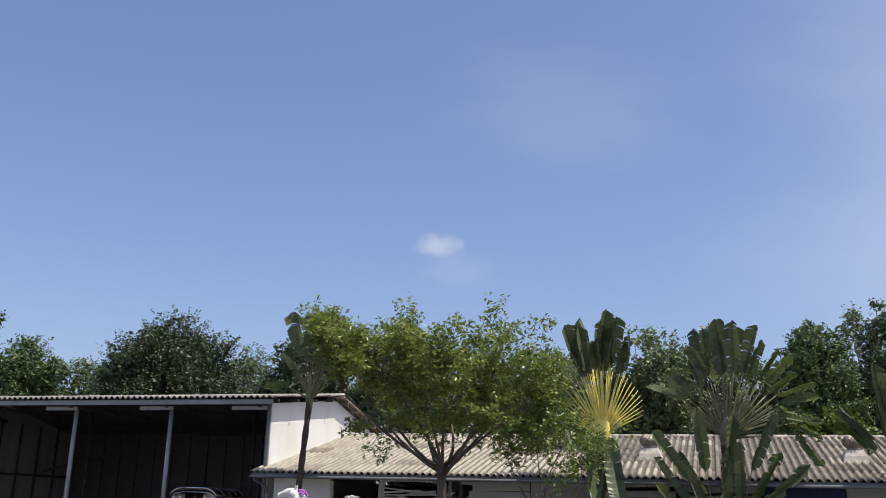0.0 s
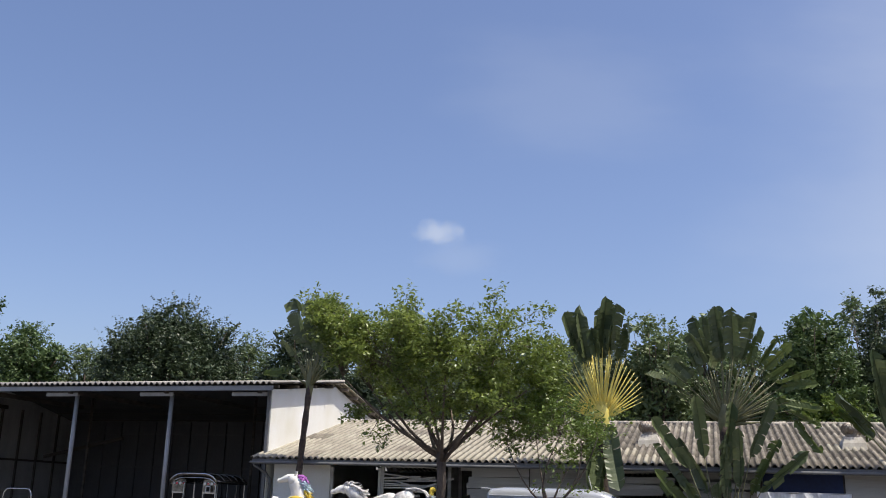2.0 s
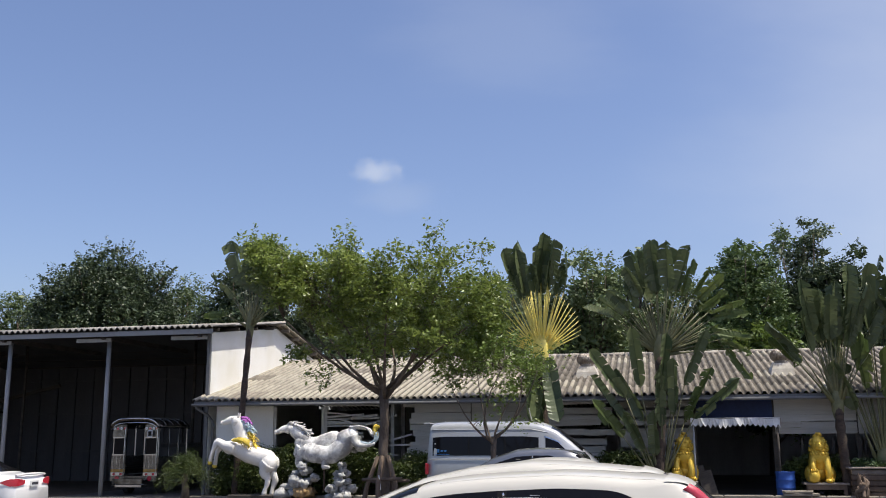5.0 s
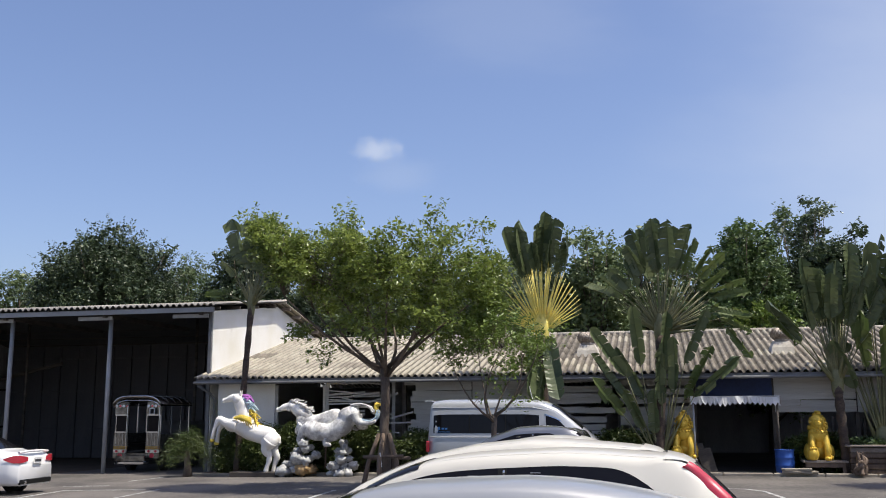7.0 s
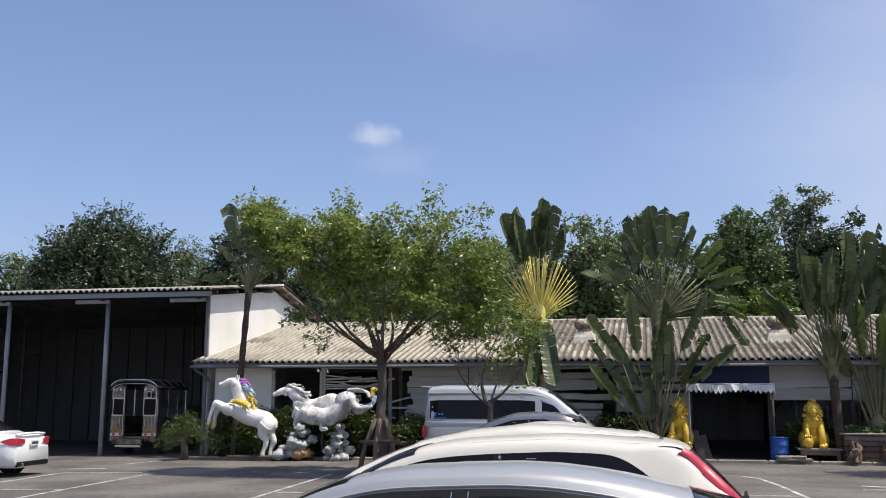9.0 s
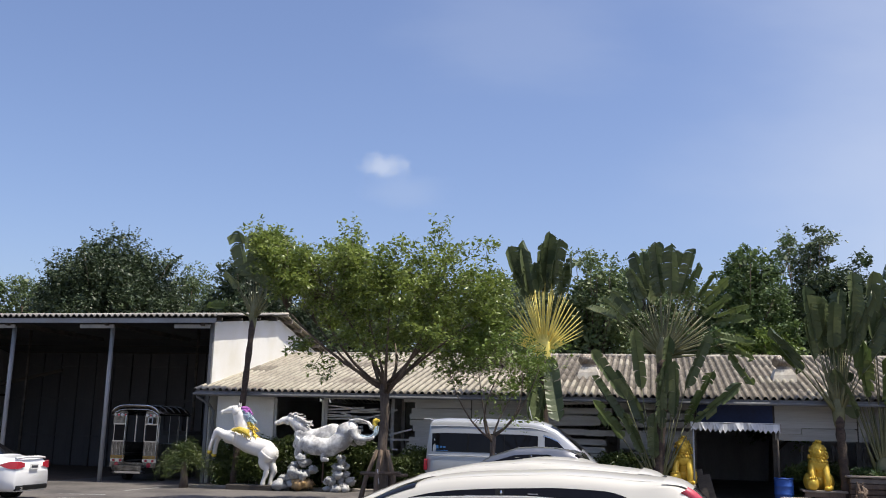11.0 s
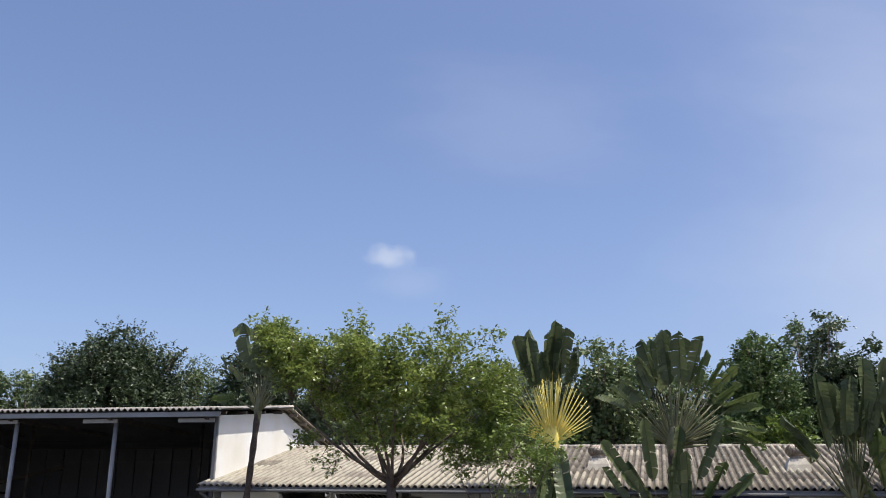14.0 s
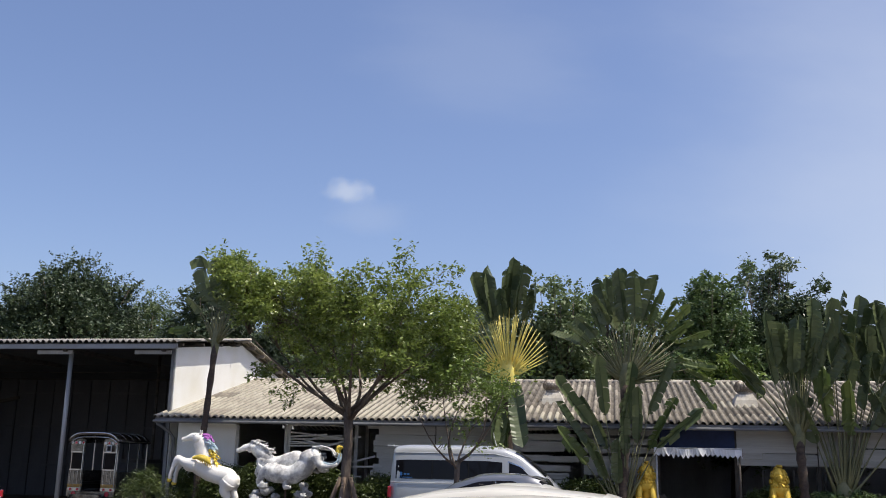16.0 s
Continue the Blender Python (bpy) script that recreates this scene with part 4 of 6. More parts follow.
hatchback(-1.35, 21.2, GREYPAINT, "small grey hatchback at the end of the row", SHORT_CROWN, (0.3, 1.65), 2.8, 1.2, 0.74, BLACK, "dark smoked tail light")
big_saloon = sedan(-17.02, 23.95, COOLWHITE, "white saloon parked before the open shed", 184, gz(-18.5))
big_saloon.scale = (1.06, 1.06, 1.1)


def minibus():
    v = thing("minibus", "silver high-roof minibus with tinted windows", "van", (-6.8, 29.25, gz(-4)))
    crown = [(0, 0.6), (0.03, 2.2), (0.1, 2.38), (0.5, 2.43), (3.0, 2.43), (3.5, 2.38), (3.95, 2.2), (4.45, 1.8), (4.92, 1.36), (5.28, 1.04), (5.42, 0.8), (5.45, 0.5)]
    belt = [(0, 0.6), (0.06, 1.36), (3.5, 1.36), (4.7, 1.28), (5.2, 0.98), (5.45, 0.5)]
    sh = Shell(5.45, 0.94, 0.8, crown, belt, 0.26)
    common(v, sh, VANPAINT, (0.95, 4.05), 0.34, 0.9, 0.85)
    for y2 in (-1, 1):
        w = part("side_window", sh.side_glass(0.2, 3.42, y2, 0.06, 0.75), GLASS, v, "long dark tinted window", True)
        for k, x in enumerate((1.3, 2.4)):
            part("window_divider", sh.side_glass(x, x + 0.03, y2, 0.06, 0.75, 0, 0, 0.011), BLACK, w)
        part("side_window", sh.side_glass(3.62, 4.72, y2, 0.04, 0.8, 0, -0.72), GLASS, v, "dark front door window", True)
        part("window_frame", sh.side_glass(3.58, 4.1, y2, 0.8, 0.86, 0, -0.05, 0.012), CHROME, v)
        part("tail_light", Geo().box(-0.02, 0.08, min(y2 * 0.8, y2 * 0.93), max(y2 * 0.8, y2 * 0.9), 0.85, 1.18, bevel=0.02), REDLAMP, v, "tall red tail light")
        part("side_rib", Geo().tube([(0.1, y2 * 0.925, 1.3), (3.5, y2 * 0.925, 1.3)], 0.012, 4), VANPAINT, v)
        part("gutter", Geo().tube([(0.15, y2 * 0.805, 2.17), (3.2, y2 * 0.805, 2.17), (3.7, y2 * 0.79, 2.07)], 0.014, 5), VANPAINT, v)
    part("windscreen", sh.end_glass(3.78, 4.68), GLASS, v, "", True)
    part("rear_spoiler", Geo().box(-0.12, 0.1, -0.7, 0.7, 2.34, 2.39, bevel=0.015), VANPAINT, v)
    part("antenna", Geo().tube([(3.2, -0.5, 2.38), (3.1, -0.5, 2.8)], 0.012, 5), CANVAS, v)
    for k, (x, z, w, h) in enumerate(((0.34, 1.5, 0.07, 0.1), (0.46, 1.52, 0.07, 0.05), (0.56, 1.52, 0.07, 0.05), (0.3, 1.44, 0.42, 0.015))):
        part("sticker", Geo().box(x, x + w, -0.912, -0.9, z, z + h), BLUEMARK, v, "small blue window sticker")
    mirrors(v, sh, 4.6, BLACK)
    door_seams(v, sh, (2.2, 3.5, 4.5), (2.3, 3.6))
    return v


minibus()


def songthaew():
    """A stainless pick-up bus, its open back to the yard."""
    s = thing("pickup_bus", "old stainless pick-up bus with an open back", "bus", (-20.6, 33.6, gz(-20)), 3, "")
    W, H, Ln = 2.0, 2.75, 2.7
    for x in (0.08, W - 0.08):
        part("side_panel", Geo().box(x - 0.05, x + 0.05, 0.05, Ln, 0.75, 1.45, bevel=0.02), STAINLESS, s)
        for y in (0.08, 0.95, 1.8, 2.6):
            part("pillar", Geo().tube([(x, y, 1.4), (x, y, 2.62)], 0.035, 8), CHROME, s)
    g = Geo()
    vs, n = [], 12
    for y in (-0.12, Ln):
        for zz in (0.0, -0.08):
            for i in range(n + 1):
                q = i / n
                vs.append((q * W, y, 2.58 + zz + 0.3 * (1 - abs(2 * q - 1) ** 5)))
    m = n + 1
    g.add(vs, [(i, i + 1, 2 * m + i + 1, 2 * m + i) for i in range(n)] + [(m + i + 1, m + i, 3 * m + i, 3 * m + i + 1) for i in range(n)] + [(m + i, m + i + 1, i + 1, i) for i in range(n)])
    part("roof", g, STAINLESS, s, "curved stainless roof", True)
    for x0, x1 in ((0.05, 0.62), (W - 0.62, W - 0.05)):
        p = part("rear_panel", Geo().box(x0, x1, 0, 0.05, 0.7, 1.5, bevel=0.015), STAINLESS, s)
        part("rear_panel_upper", Geo().box(x0, x1, 0, 0.05, 2.16, 2.66, bevel=0.015), STAINLESS, s)
        part("grab_rail", Geo().tube([(x1 - 0.02, -0.06, 0.8), (x1 - 0.02, -0.1, 1.2), (x1 - 0.02, -0.06, 2.5)], 0.02, 8), CHROME, s)
        part("window", Geo().box(x0 + 0.08, x1 - 0.08, 0.0, 0.03, 1.52, 2.14), GLASS, s)
        for i in range(4):
            xx = x0 + 0.08 + 0.145 * i
            lamp_ring = part("round_lamp", Geo().tube([(xx, 0.0, 2.5), (xx, -0.05, 2.5)], 0.062, 12), CHROME, s, "chrome ringed round lamp")
            part("lens", Geo().tube([(xx, -0.05, 2.5), (xx, -0.058, 2.5)], 0.044, 12), REDLAMP if i % 2 else CLEARLAMP, lamp_ring)
            part("trim_strip", Geo().tube([(xx, -0.012, 0.9), (xx, -0.012, 1.48)], 0.011, 5), CHROME, s)
        part("gold_band", Geo().box(x0, x1, -0.014, 0.0, 0.86, 0.97, bevel=0.004), GOLDTRIM, s, "tarnished gold band")
        part("window_frame", Geo().box(x0 + 0.02, x1 - 0.02, -0.02, 0.0, 1.48, 1.53), CHROME, s)
        part("window_frame", Geo().box(x0 + 0.02, x1 - 0.02, -0.02, 0.0, 2.13, 2.18), CHROME, s)
        for i in range(2):
            part("reflector", Geo().tube([(x0 + 0.14 + 0.28 * i, -0.02, 0.78), (x0 + 0.14 + 0.28 * i, -0.035, 0.78)], 0.05, 12), REDLAMP, s)
        part("tail_lamp", Geo().tube([((x0 + x1) / 2, 0.02, 0.62), ((x0 + x1) / 2, -0.05, 0.62)], 0.09, 14), REDLAMP, s)
        part("stripe", Geo().box(x0, x1, -0.012, 0.0, 0.72, 0.84), CHROME, s)
    arch = [(q / 12 * W, -0.14, 2.58 + 0.3 * (1 - abs(q / 6 - 1) ** 5)) for q in range(13)]
    part("roof_trim", Geo().tube(arch, 0.035, 8), CHROME, s, "bright arched roof edge", True)
    part("roof_trim", Geo().tube([(x, y + 0.05, z - 0.16) for x, y, z in arch], 0.02, 8), CHROME, s, "", True)
    for y in (0.6, 1.2, 1.8, 2.4):
        part("roof_hoop", Geo().tube([(x, y, z + 0.02) for x, _, z in arch], 0.02, 6), STAINLESS, s, "", True)
    part("side_rail", Geo().tube([(W + 0.0, 0, 2.56), (W, Ln, 2.56)], 0.03, 6), CHROME, s)
    part("rear_step", Geo().box(0.35, 1.55, -0.45, -0.02, 0.3, 0.42, bevel=0.02), CHROME, s, "chrome rear step")
    part("step_face", Geo().box(0.35, 1.55, -0.42, -0.38, 0.42, 0.62, bevel=0.01), STAINLESS, s)
    part("bed", Geo().box(0.1, W - 0.1, 0.05, Ln, 0.55, 0.7), STAINLESS, s)
    part("rear_bar", Geo().box(0.05, W - 0.05, -0.03, 0.04, 0.5, 0.72, bevel=0.02), STAINLESS, s)
    for x in (0.25, W - 0.55):
        part("bench", Geo().box(x, x + 0.3, 0.2, Ln - 0.2, 0.95, 1.05, bevel=0.02), BLACK, s)
    part("cab", Geo().box(0.1, W - 0.1, Ln, Ln + 1.8, 0.5, 1.9, bevel=0.15), DARK, s)
    part("square_sign", Geo().box(1.55, 1.75, -0.14, -0.12, 2.18, 2.42, bevel=0.005), CANVAS, s, "small framed square sign")
    part("square_sign_face", Geo().box(1.58, 1.72, -0.146, -0.141, 2.21, 2.39), BLACK, s)
    for x in (0.3, W - 0.3):
        for y in (1.0, Ln + 1.0):
            part("tyre", Geo().tube([(x - 0.1, y, 0.33), (x + 0.1, y, 0.33)], 0.33, 18), RUBBER, s)


songthaew()

# ---- trees ----
def curve(p0, p1, sag, steps=5):
    """Points from p0 to p1, bowed by sag."""
    p0, p1 = Vector(p0), Vector(p1)
    return [p0.lerp(p1, k / steps) + Vector(sag) * (4 * (k / steps) * (1 - k / steps)) for k in range(steps + 1)]


def yard_tree(x, y, seed, fork, trunk_r, crown, limbs, twigs, leaves, leaf_size, label, material, sprigs=(), puff=0.26, flat=0.55, lobes=(), outline=()):
    """crown: centre and half sizes of the leafy mass. Limbs run out of the fork, twigs from the limbs to ends spread through the crown, leaves sit round the ends."""
    rng, nr = random.Random(seed), np.random.RandomState(seed)
    t = thing("yard_tree", label, "tree", (x, y, gz(x)))
    g = Geo()
    g.tube([(rng.gauss(0, 0.02), rng.gauss(0, 0.02), fork * k) for k in (0, 0.25, 0.5, 0.75, 1.0)], [trunk_r * q for q in (1.35, 1.08, 1.0, 0.97, 1.0)], 10)
    (cx, cy, cz), (rx, ry, rz) = crown
    joints = []
    for i in range(limbs):
        a = 2.4 * i + rng.uniform(-0.3, 0.3)
        q = 0.4 + 0.5 * (i / limbs)
        end = Vector((cx + math.cos(a) * rx * q, cy + math.sin(a) * ry * q, cz - rz * 0.15 + rz * rng.uniform(-0.35, 0.55) * (1.1 - q)))
        pts = curve((0, 0, fork - rng.uniform(0.0, 0.3)), end, (rng.gauss(0, 0.16), rng.gauss(0, 0.14), -0.22))
        g.tube(pts, [trunk_r * (0.46 - 0.065 * k) for k in range(6)], 7)
        joints += [(p, trunk_r * (0.42 - 0.065 * k)) for k, p in enumerate(pts) if k >= 2]
    ends = []
    while outline and len(ends) < twigs:
        ex = rng.uniform(outline[0][0], outline[-1][0])
        low, high = (float(np.interp(ex, [o[0] for o in outline], [o[k] for o in outline])) for k in (1, 2))
        ey, ez = rng.uniform(-1, 1) * 2.1 * math.sqrt(max(0.1, 1 - (ex / 4.4) ** 2)), low + (high - low) * rng.random() ** 0.75
        if noise.noise(Vector((ex, ey, ez)) * 1.0 + Vector((seed, 0, 0))) > -0.16 and (abs(ey) < 2.0 or ez > low + 0.4):
            ends.append(Vector((ex, ey, ez - 0.05 * ey * ey)))
    for (ex, ey, ez), (ax, ay, az), count in (() if outline else ((crown[0], crown[1], twigs),)) + tuple(lobes):
        got = 0
        while got < count:
            d = Vector((rng.uniform(-1, 1), rng.uniform(-1, 1), rng.uniform(-1, 1)))
            if not 0.25 < d.length < 1.0 or d.z < -0.8:
                continue
            if d.z < -0.1 and rng.random() < 0.4:
                continue
            lump = 0.84 + 0.36 * noise.noise(d * 2.4 + Vector((seed + ex, 0, 0)))
            ends.append(Vector((ex + d.x * ax * lump, ey + d.y * ay * lump, ez + d.z * az * lump)))
            got += 1
    ends += [Vector(p) for p in sprigs]
    tips = []
    for e in ends:
        j, r = min(joints, key=lambda q: (q[0] - e).length + 0.5 * max(0, q[0].z - e.z))
        pts = curve(j, e, (rng.gauss(0, 0.1), rng.gauss(0, 0.1), rng.gauss(0.06, 0.08)))
        g.tube(pts, [max(0.006, min(r * 0.5, 0.028) * (1 - 0.17 * k)) for k in range(6)], 5)
        tips += [pts[5], pts[4], pts[4].lerp(pts[5], 0.5), pts[3]]
    part("trunk", g, BARK, t, "grey-brown forked trunk and limbs", True)
    m = 11
    pick = np.array([tuple(p) for p in tips])[nr.randint(0, len(tips), leaves // m)]
    clump = pick + nr.normal(size=pick.shape) * np.array([puff, puff, puff * flat])
    way = (clump - np.array([cx * 0.5, cy, cz - rz * 0.5])) * np.array([1, 1, 0.6])
    way = way / np.linalg.norm(way, axis=1)[:, None] + nr.normal(size=way.shape) * 0.55
    way /= np.linalg.norm(way, axis=1)[:, None]
    c = np.repeat(clump, m, 0) + np.repeat(way, m, 0) * (np.tile(np.arange(m), len(clump)) * 0.034)[:, None] + nr.normal(size=(len(clump) * m, 3)) * 0.028
    part("crown", sheet("crown", material, c, 1.0, leaf_size, 0.5, nr, 0.0), None, t, "small glossy green leaves with gaps")
    return t


yard_tree(-7.3, 25.5, 11, 3.3, 0.13, ((0.0, 0, 5.5), (3.6, 2.3, 1.7)), 13, 440, 48000, 0.122, "spreading green shade tree staked beside the car park", LEAF_A,
          [(-4.1, 0, 7.75), (-3.9, -0.2, 7.9), (-3.5, 0.2, 7.8), (-3.3, 0, 7.65), (1.35, 0, 7.55), (1.5, -0.2, 7.7), (1.2, 0.1, 7.45), (-1.2, 0, 7.75), (-1.0, 0.2, 7.7), (-2.5, 0, 4.35), (-2.7, 0.2, 4.2), (-2.4, -0.3, 4.3),
           (-2.0, -0.4, 3.75), (-1.8, 0.3, 3.55), (2.6, 0, 7.2), (2.8, 0.2, 7.25), (3.0, 0, 5.9), (3.2, -0.2, 5.6)], 0.13, 0.5, (),
          ((-3.9, 7.1, 7.7), (-3.3, 6.5, 7.6), (-2.6, 6.0, 7.3), (-1.9, 5.4, 7.25), (-1.0, 4.35, 7.3), (0, 3.95, 7.0), (0.9, 3.9, 7.05), (1.5, 3.75, 6.9), (2.3, 3.85, 7.0), (2.8, 4.2, 6.85), (3.2, 4.8, 6.2)))
yard_tree(-4.2, 25.2, 23, 1.95, 0.075, ((0.1, 0, 3.75), (1.75, 1.3, 1.15)), 6, 80, 5000, 0.11, "young thin tree with sparse light green leaves", LEAF_LIGHT, [(0.6, 0, 2.3), (-0.5, 0, 2.2)], 0.22)


yard_tree(10.1, 27.0, 29, 4.8, 0.14, ((0, 0, 8.0), (2.3, 1.5, 1.4)), 8, 90, 12000, 0.12, "leafy shade tree at the edge of the yard", LEAF_A, (), 0.25)


def stakes(x, y):
    s = thing("tree_stakes", "rough wooden tripod stakes lashed round the tree trunk", "tree stakes", (x, y, gz(x)))
    for a, r in ((205, 0.62), (330, 0.5), (80, 0.5), (265, 0.42)):
        c, q = math.cos(radians(a)), math.sin(radians(a))
        part("stake", Geo().tube([(c * r, q * r, -0.02), (c * 0.45, q * 0.45, 0.75), (c * 0.16, q * 0.16, 1.5)], [0.075, 0.065, 0.06], 8), WOOD, s, smooth=True)
    for y0, z in ((-0.38, 0.88), (0.36, 0.8)):
        part("crossbar", Geo().tube([(-0.5, y0, z), (0.62, y0, z + 0.03)], 0.045, 8), WOOD, s, smooth=True)
    part("tie", Geo().tube([(-0.02, -0.43, 1.0), (0.03, -0.43, 0.62)], 0.018, 6), CANVAS, s, "frayed cloth tie")


stakes(-7.3, 25.5)


def far_tree(x, y, height, width, material, seed, label, leaf=0.27, leaves=13000, blobs=26, low=0.15, airy=0.14, tufts=0, dome=False):
    """A big tree: trunk, limbs and a crown of leaves massed round many uneven lumps."""
    rng, nr = random.Random(seed), np.random.RandomState(seed)
    height, width, leaf, leaves, blobs = height * 1.04, width * 1.12, leaf * 0.85, int(leaves * 1.3), blobs * 2
    t = thing("background_tree", label, "tree", (x, y, gz(x) - 0.05), group="trees behind the sheds")
    g = Geo()
    g.tube([(0, 0, -0.3), (0.1, 0, height * 0.3), (0.15, 0.1, height * 0.62), (0.1, 0, height * 0.85)], [0.28, 0.22, 0.15, 0.05], 8)
    cs, rs = [], []
    for i in range(blobs):
        k = i / (blobs - 1)
        h = height * (low + (0.88 - low) * k ** 0.8)
        sp = width * 0.5 * math.sin(math.pi * min(1.0, 0.3 + 0.66 * k)) ** 0.6
        a = i * 2.4 + rng.uniform(-0.5, 0.5)
        q = rng.uniform(0.3, 0.95)
        c = Vector((math.cos(a) * sp * q, math.sin(a) * sp * q * 0.8, h * rng.uniform(0.95, 1.03)))
        if dome:
            q = math.sqrt((i + 0.5) / blobs)
            c = Vector((math.cos(a) * width * 0.44 * q, math.sin(a) * width * 0.36 * q, height * (low + (0.9 - low) * (1 - q ** 1.7) ** 0.55 * rng.uniform(0.84, 1.04))))
            h = c.z
        cs.append(c)
        rs.append(width * rng.uniform(0.09, 0.19) * (1.0 if k < 0.75 else 0.75))
        g.tube([(0.1, 0, h * 0.62), tuple(Vector((0.1, 0, h * 0.7)).lerp(c, 0.5)), tuple(c)], [0.1, 0.06, 0.025], 5)
    for i in range(tufts):
        a, up = i * 2.4, rng.uniform(0.86, 1.0)
        c = Vector((math.cos(a) * width * 0.5 * rng.uniform(0.1, 0.7), math.sin(a) * width * 0.3, height * up))
        cs.append(c)
        rs.append(width * rng.uniform(0.055, 0.085))
        g.tube([(c.x * 0.5, c.y * 0.5, height * 0.6), tuple(c)], [0.035, 0.012], 5)
    part("trunk", g, BARK, t, "dark trunk and limbs", True)
    share = np.array(rs) ** 2
    m = 9
    count = int(leaves * 1.25) // m
    idx = nr.choice(len(cs), count, p=share / share.sum())
    d = nr.normal(size=(count, 3))
    d /= np.linalg.norm(d, axis=1)[:, None]
    lump = np.array([1 + 0.35 * noise.noise(Vector(v) * 2.5 + cs[i]) for v, i in zip(d.tolist(), idx.tolist())])[:, None]
    r = (nr.uniform(0.2, 1.0, count) ** 0.4)[:, None] * (1 + airy * 0.35 * nr.normal(size=(count, 1))) * lump
    root = np.array([tuple(c) for c in cs])[idx] + d * r * np.array(rs)[idx][:, None] * np.array([0.85, 0.85, 0.8])
    way = d + nr.normal(size=d.shape) * 0.35 + np.array([0, 0, 0.75])
    way /= np.linalg.norm(way, axis=1)[:, None]
    reach = nr.uniform(0.35, 1.0, count) * (0.42 + leaf)
    step = np.tile(np.linspace(0, 1, m), count)[:, None]
    pos = np.repeat(root, m, 0) + np.repeat(way * reach[:, None], m, 0) * step + nr.normal(size=(count * m, 3)) * leaf * 0.3 * (1.15 - step)
    deep = np.repeat(r[:, 0] < 0.62, m)
    sizes = np.where(deep, leaf * 1.7, leaf * 0.82)
    part("crown", sheet("crown", material, pos, 0.8, sizes, 0.55, nr, 0.05), None, t, "dense leafy crown")


far_tree(-47.2, 50, 17.5, 5.5, LEAF_MID, 31, "tall bright green feathery tree behind the open shed", 0.25, 11000, 20, 0.3, 0.25)
far_tree(-42.6, 51, 12.8, 6.8, LEAF_MID, 32, "bright green spreading tree behind the open shed", 0.25, 22000, 26, 0.25, 0.2)
far_tree(-39.4, 53, 11.6, 6.2, LEAF_PALE, 33, "pale green tree in the row behind", 0.22, 22000)
far_tree(-31.6, 50, 13.0, 9.8, LEAF_DARK, 34, "large dark green tree behind the open shed", 0.22, 54000, 44, 0.3, 0.06, 3, True)
far_tree(-28.8, 54, 12.4, 8.0, LEAF_PALE, 35, "pale feathery tree between darker ones", 0.2, 28000, 26, 0.2, 0.22)
far_tree(-22.6, 50, 11.7, 6.6, LEAF_DARK, 36, "dark leafy tree behind the gable", 0.24, 22000, 28, 0.3, 0.07, 4, True)
far_tree(-17.4, 51, 10.6, 7.5, LEAF_DUSKY, 37, "dark leafy tree behind the long shed", 0.24, 20000, 26, 0.3, 0.08, 4, True)
far_tree(-12.0, 51, 10.4, 7.5, LEAF_DUSKY, 38, "dark leafy tree behind the long shed", 0.24, 20000, 26, 0.3, 0.08, 4, True)
far_tree(-7.0, 50.5, 10.4, 7.0, LEAF_DUSKY, 39, "dark leafy tree behind the long shed", 0.24, 20000, 26, 0.3, 0.08, 4, True)
far_tree(-2.9, 50, 10.8, 5.6, LEAF_PALE, 40, "dark tree with broad leaves between the fan palms", 0.3, 15000, 26, 0.2, 0.16, 8)
far_tree(-0.6, 53, 11.6, 4.6, LEAF_MID, 48, "leafy tree showing between the fan palms", 0.22, 10000, 20, 0.2, 0.2, 6)
far_tree(1.9, 51, 10.3, 5.4, LEAF_PALE, 41, "dark leafy tree behind the fan palms", 0.26, 14000)
far_tree(4.6, 49.5, 11.6, 6.0, LEAF_MID, 42, "fresh green broad tree behind the long shed", 0.23, 26000, 34, 0.15, 0.14, 4)
far_tree(9.0, 51, 11.2, 6.0, LEAF_DARK, 44, "dark round tree behind the long shed", 0.22, 24000, 26, 0.3, 0.14, 2, True)
far_tree(8.1, 53, 12.4, 4.0, LEAF_DUSKY, 43, "tall thin tree with separate leafy tufts", 0.24, 5200, 7, 0.4, 0.16, 16)
far_tree(5.4, 47.5, 7.4, 3.8, LEAF_LIGHT, 45, "low light green tree just behind the roof", 0.2, 9000, 16, 0.3)
far_tree(13.0, 50, 8.0, 6.0, LEAF_DARK, 46, "dark tree behind the timber bed", 0.26, 11000)
far_tree(20.0, 51, 9.0, 7.0, LEAF_MID, 47, "green tree behind the end of the shed", 0.26, 9000)


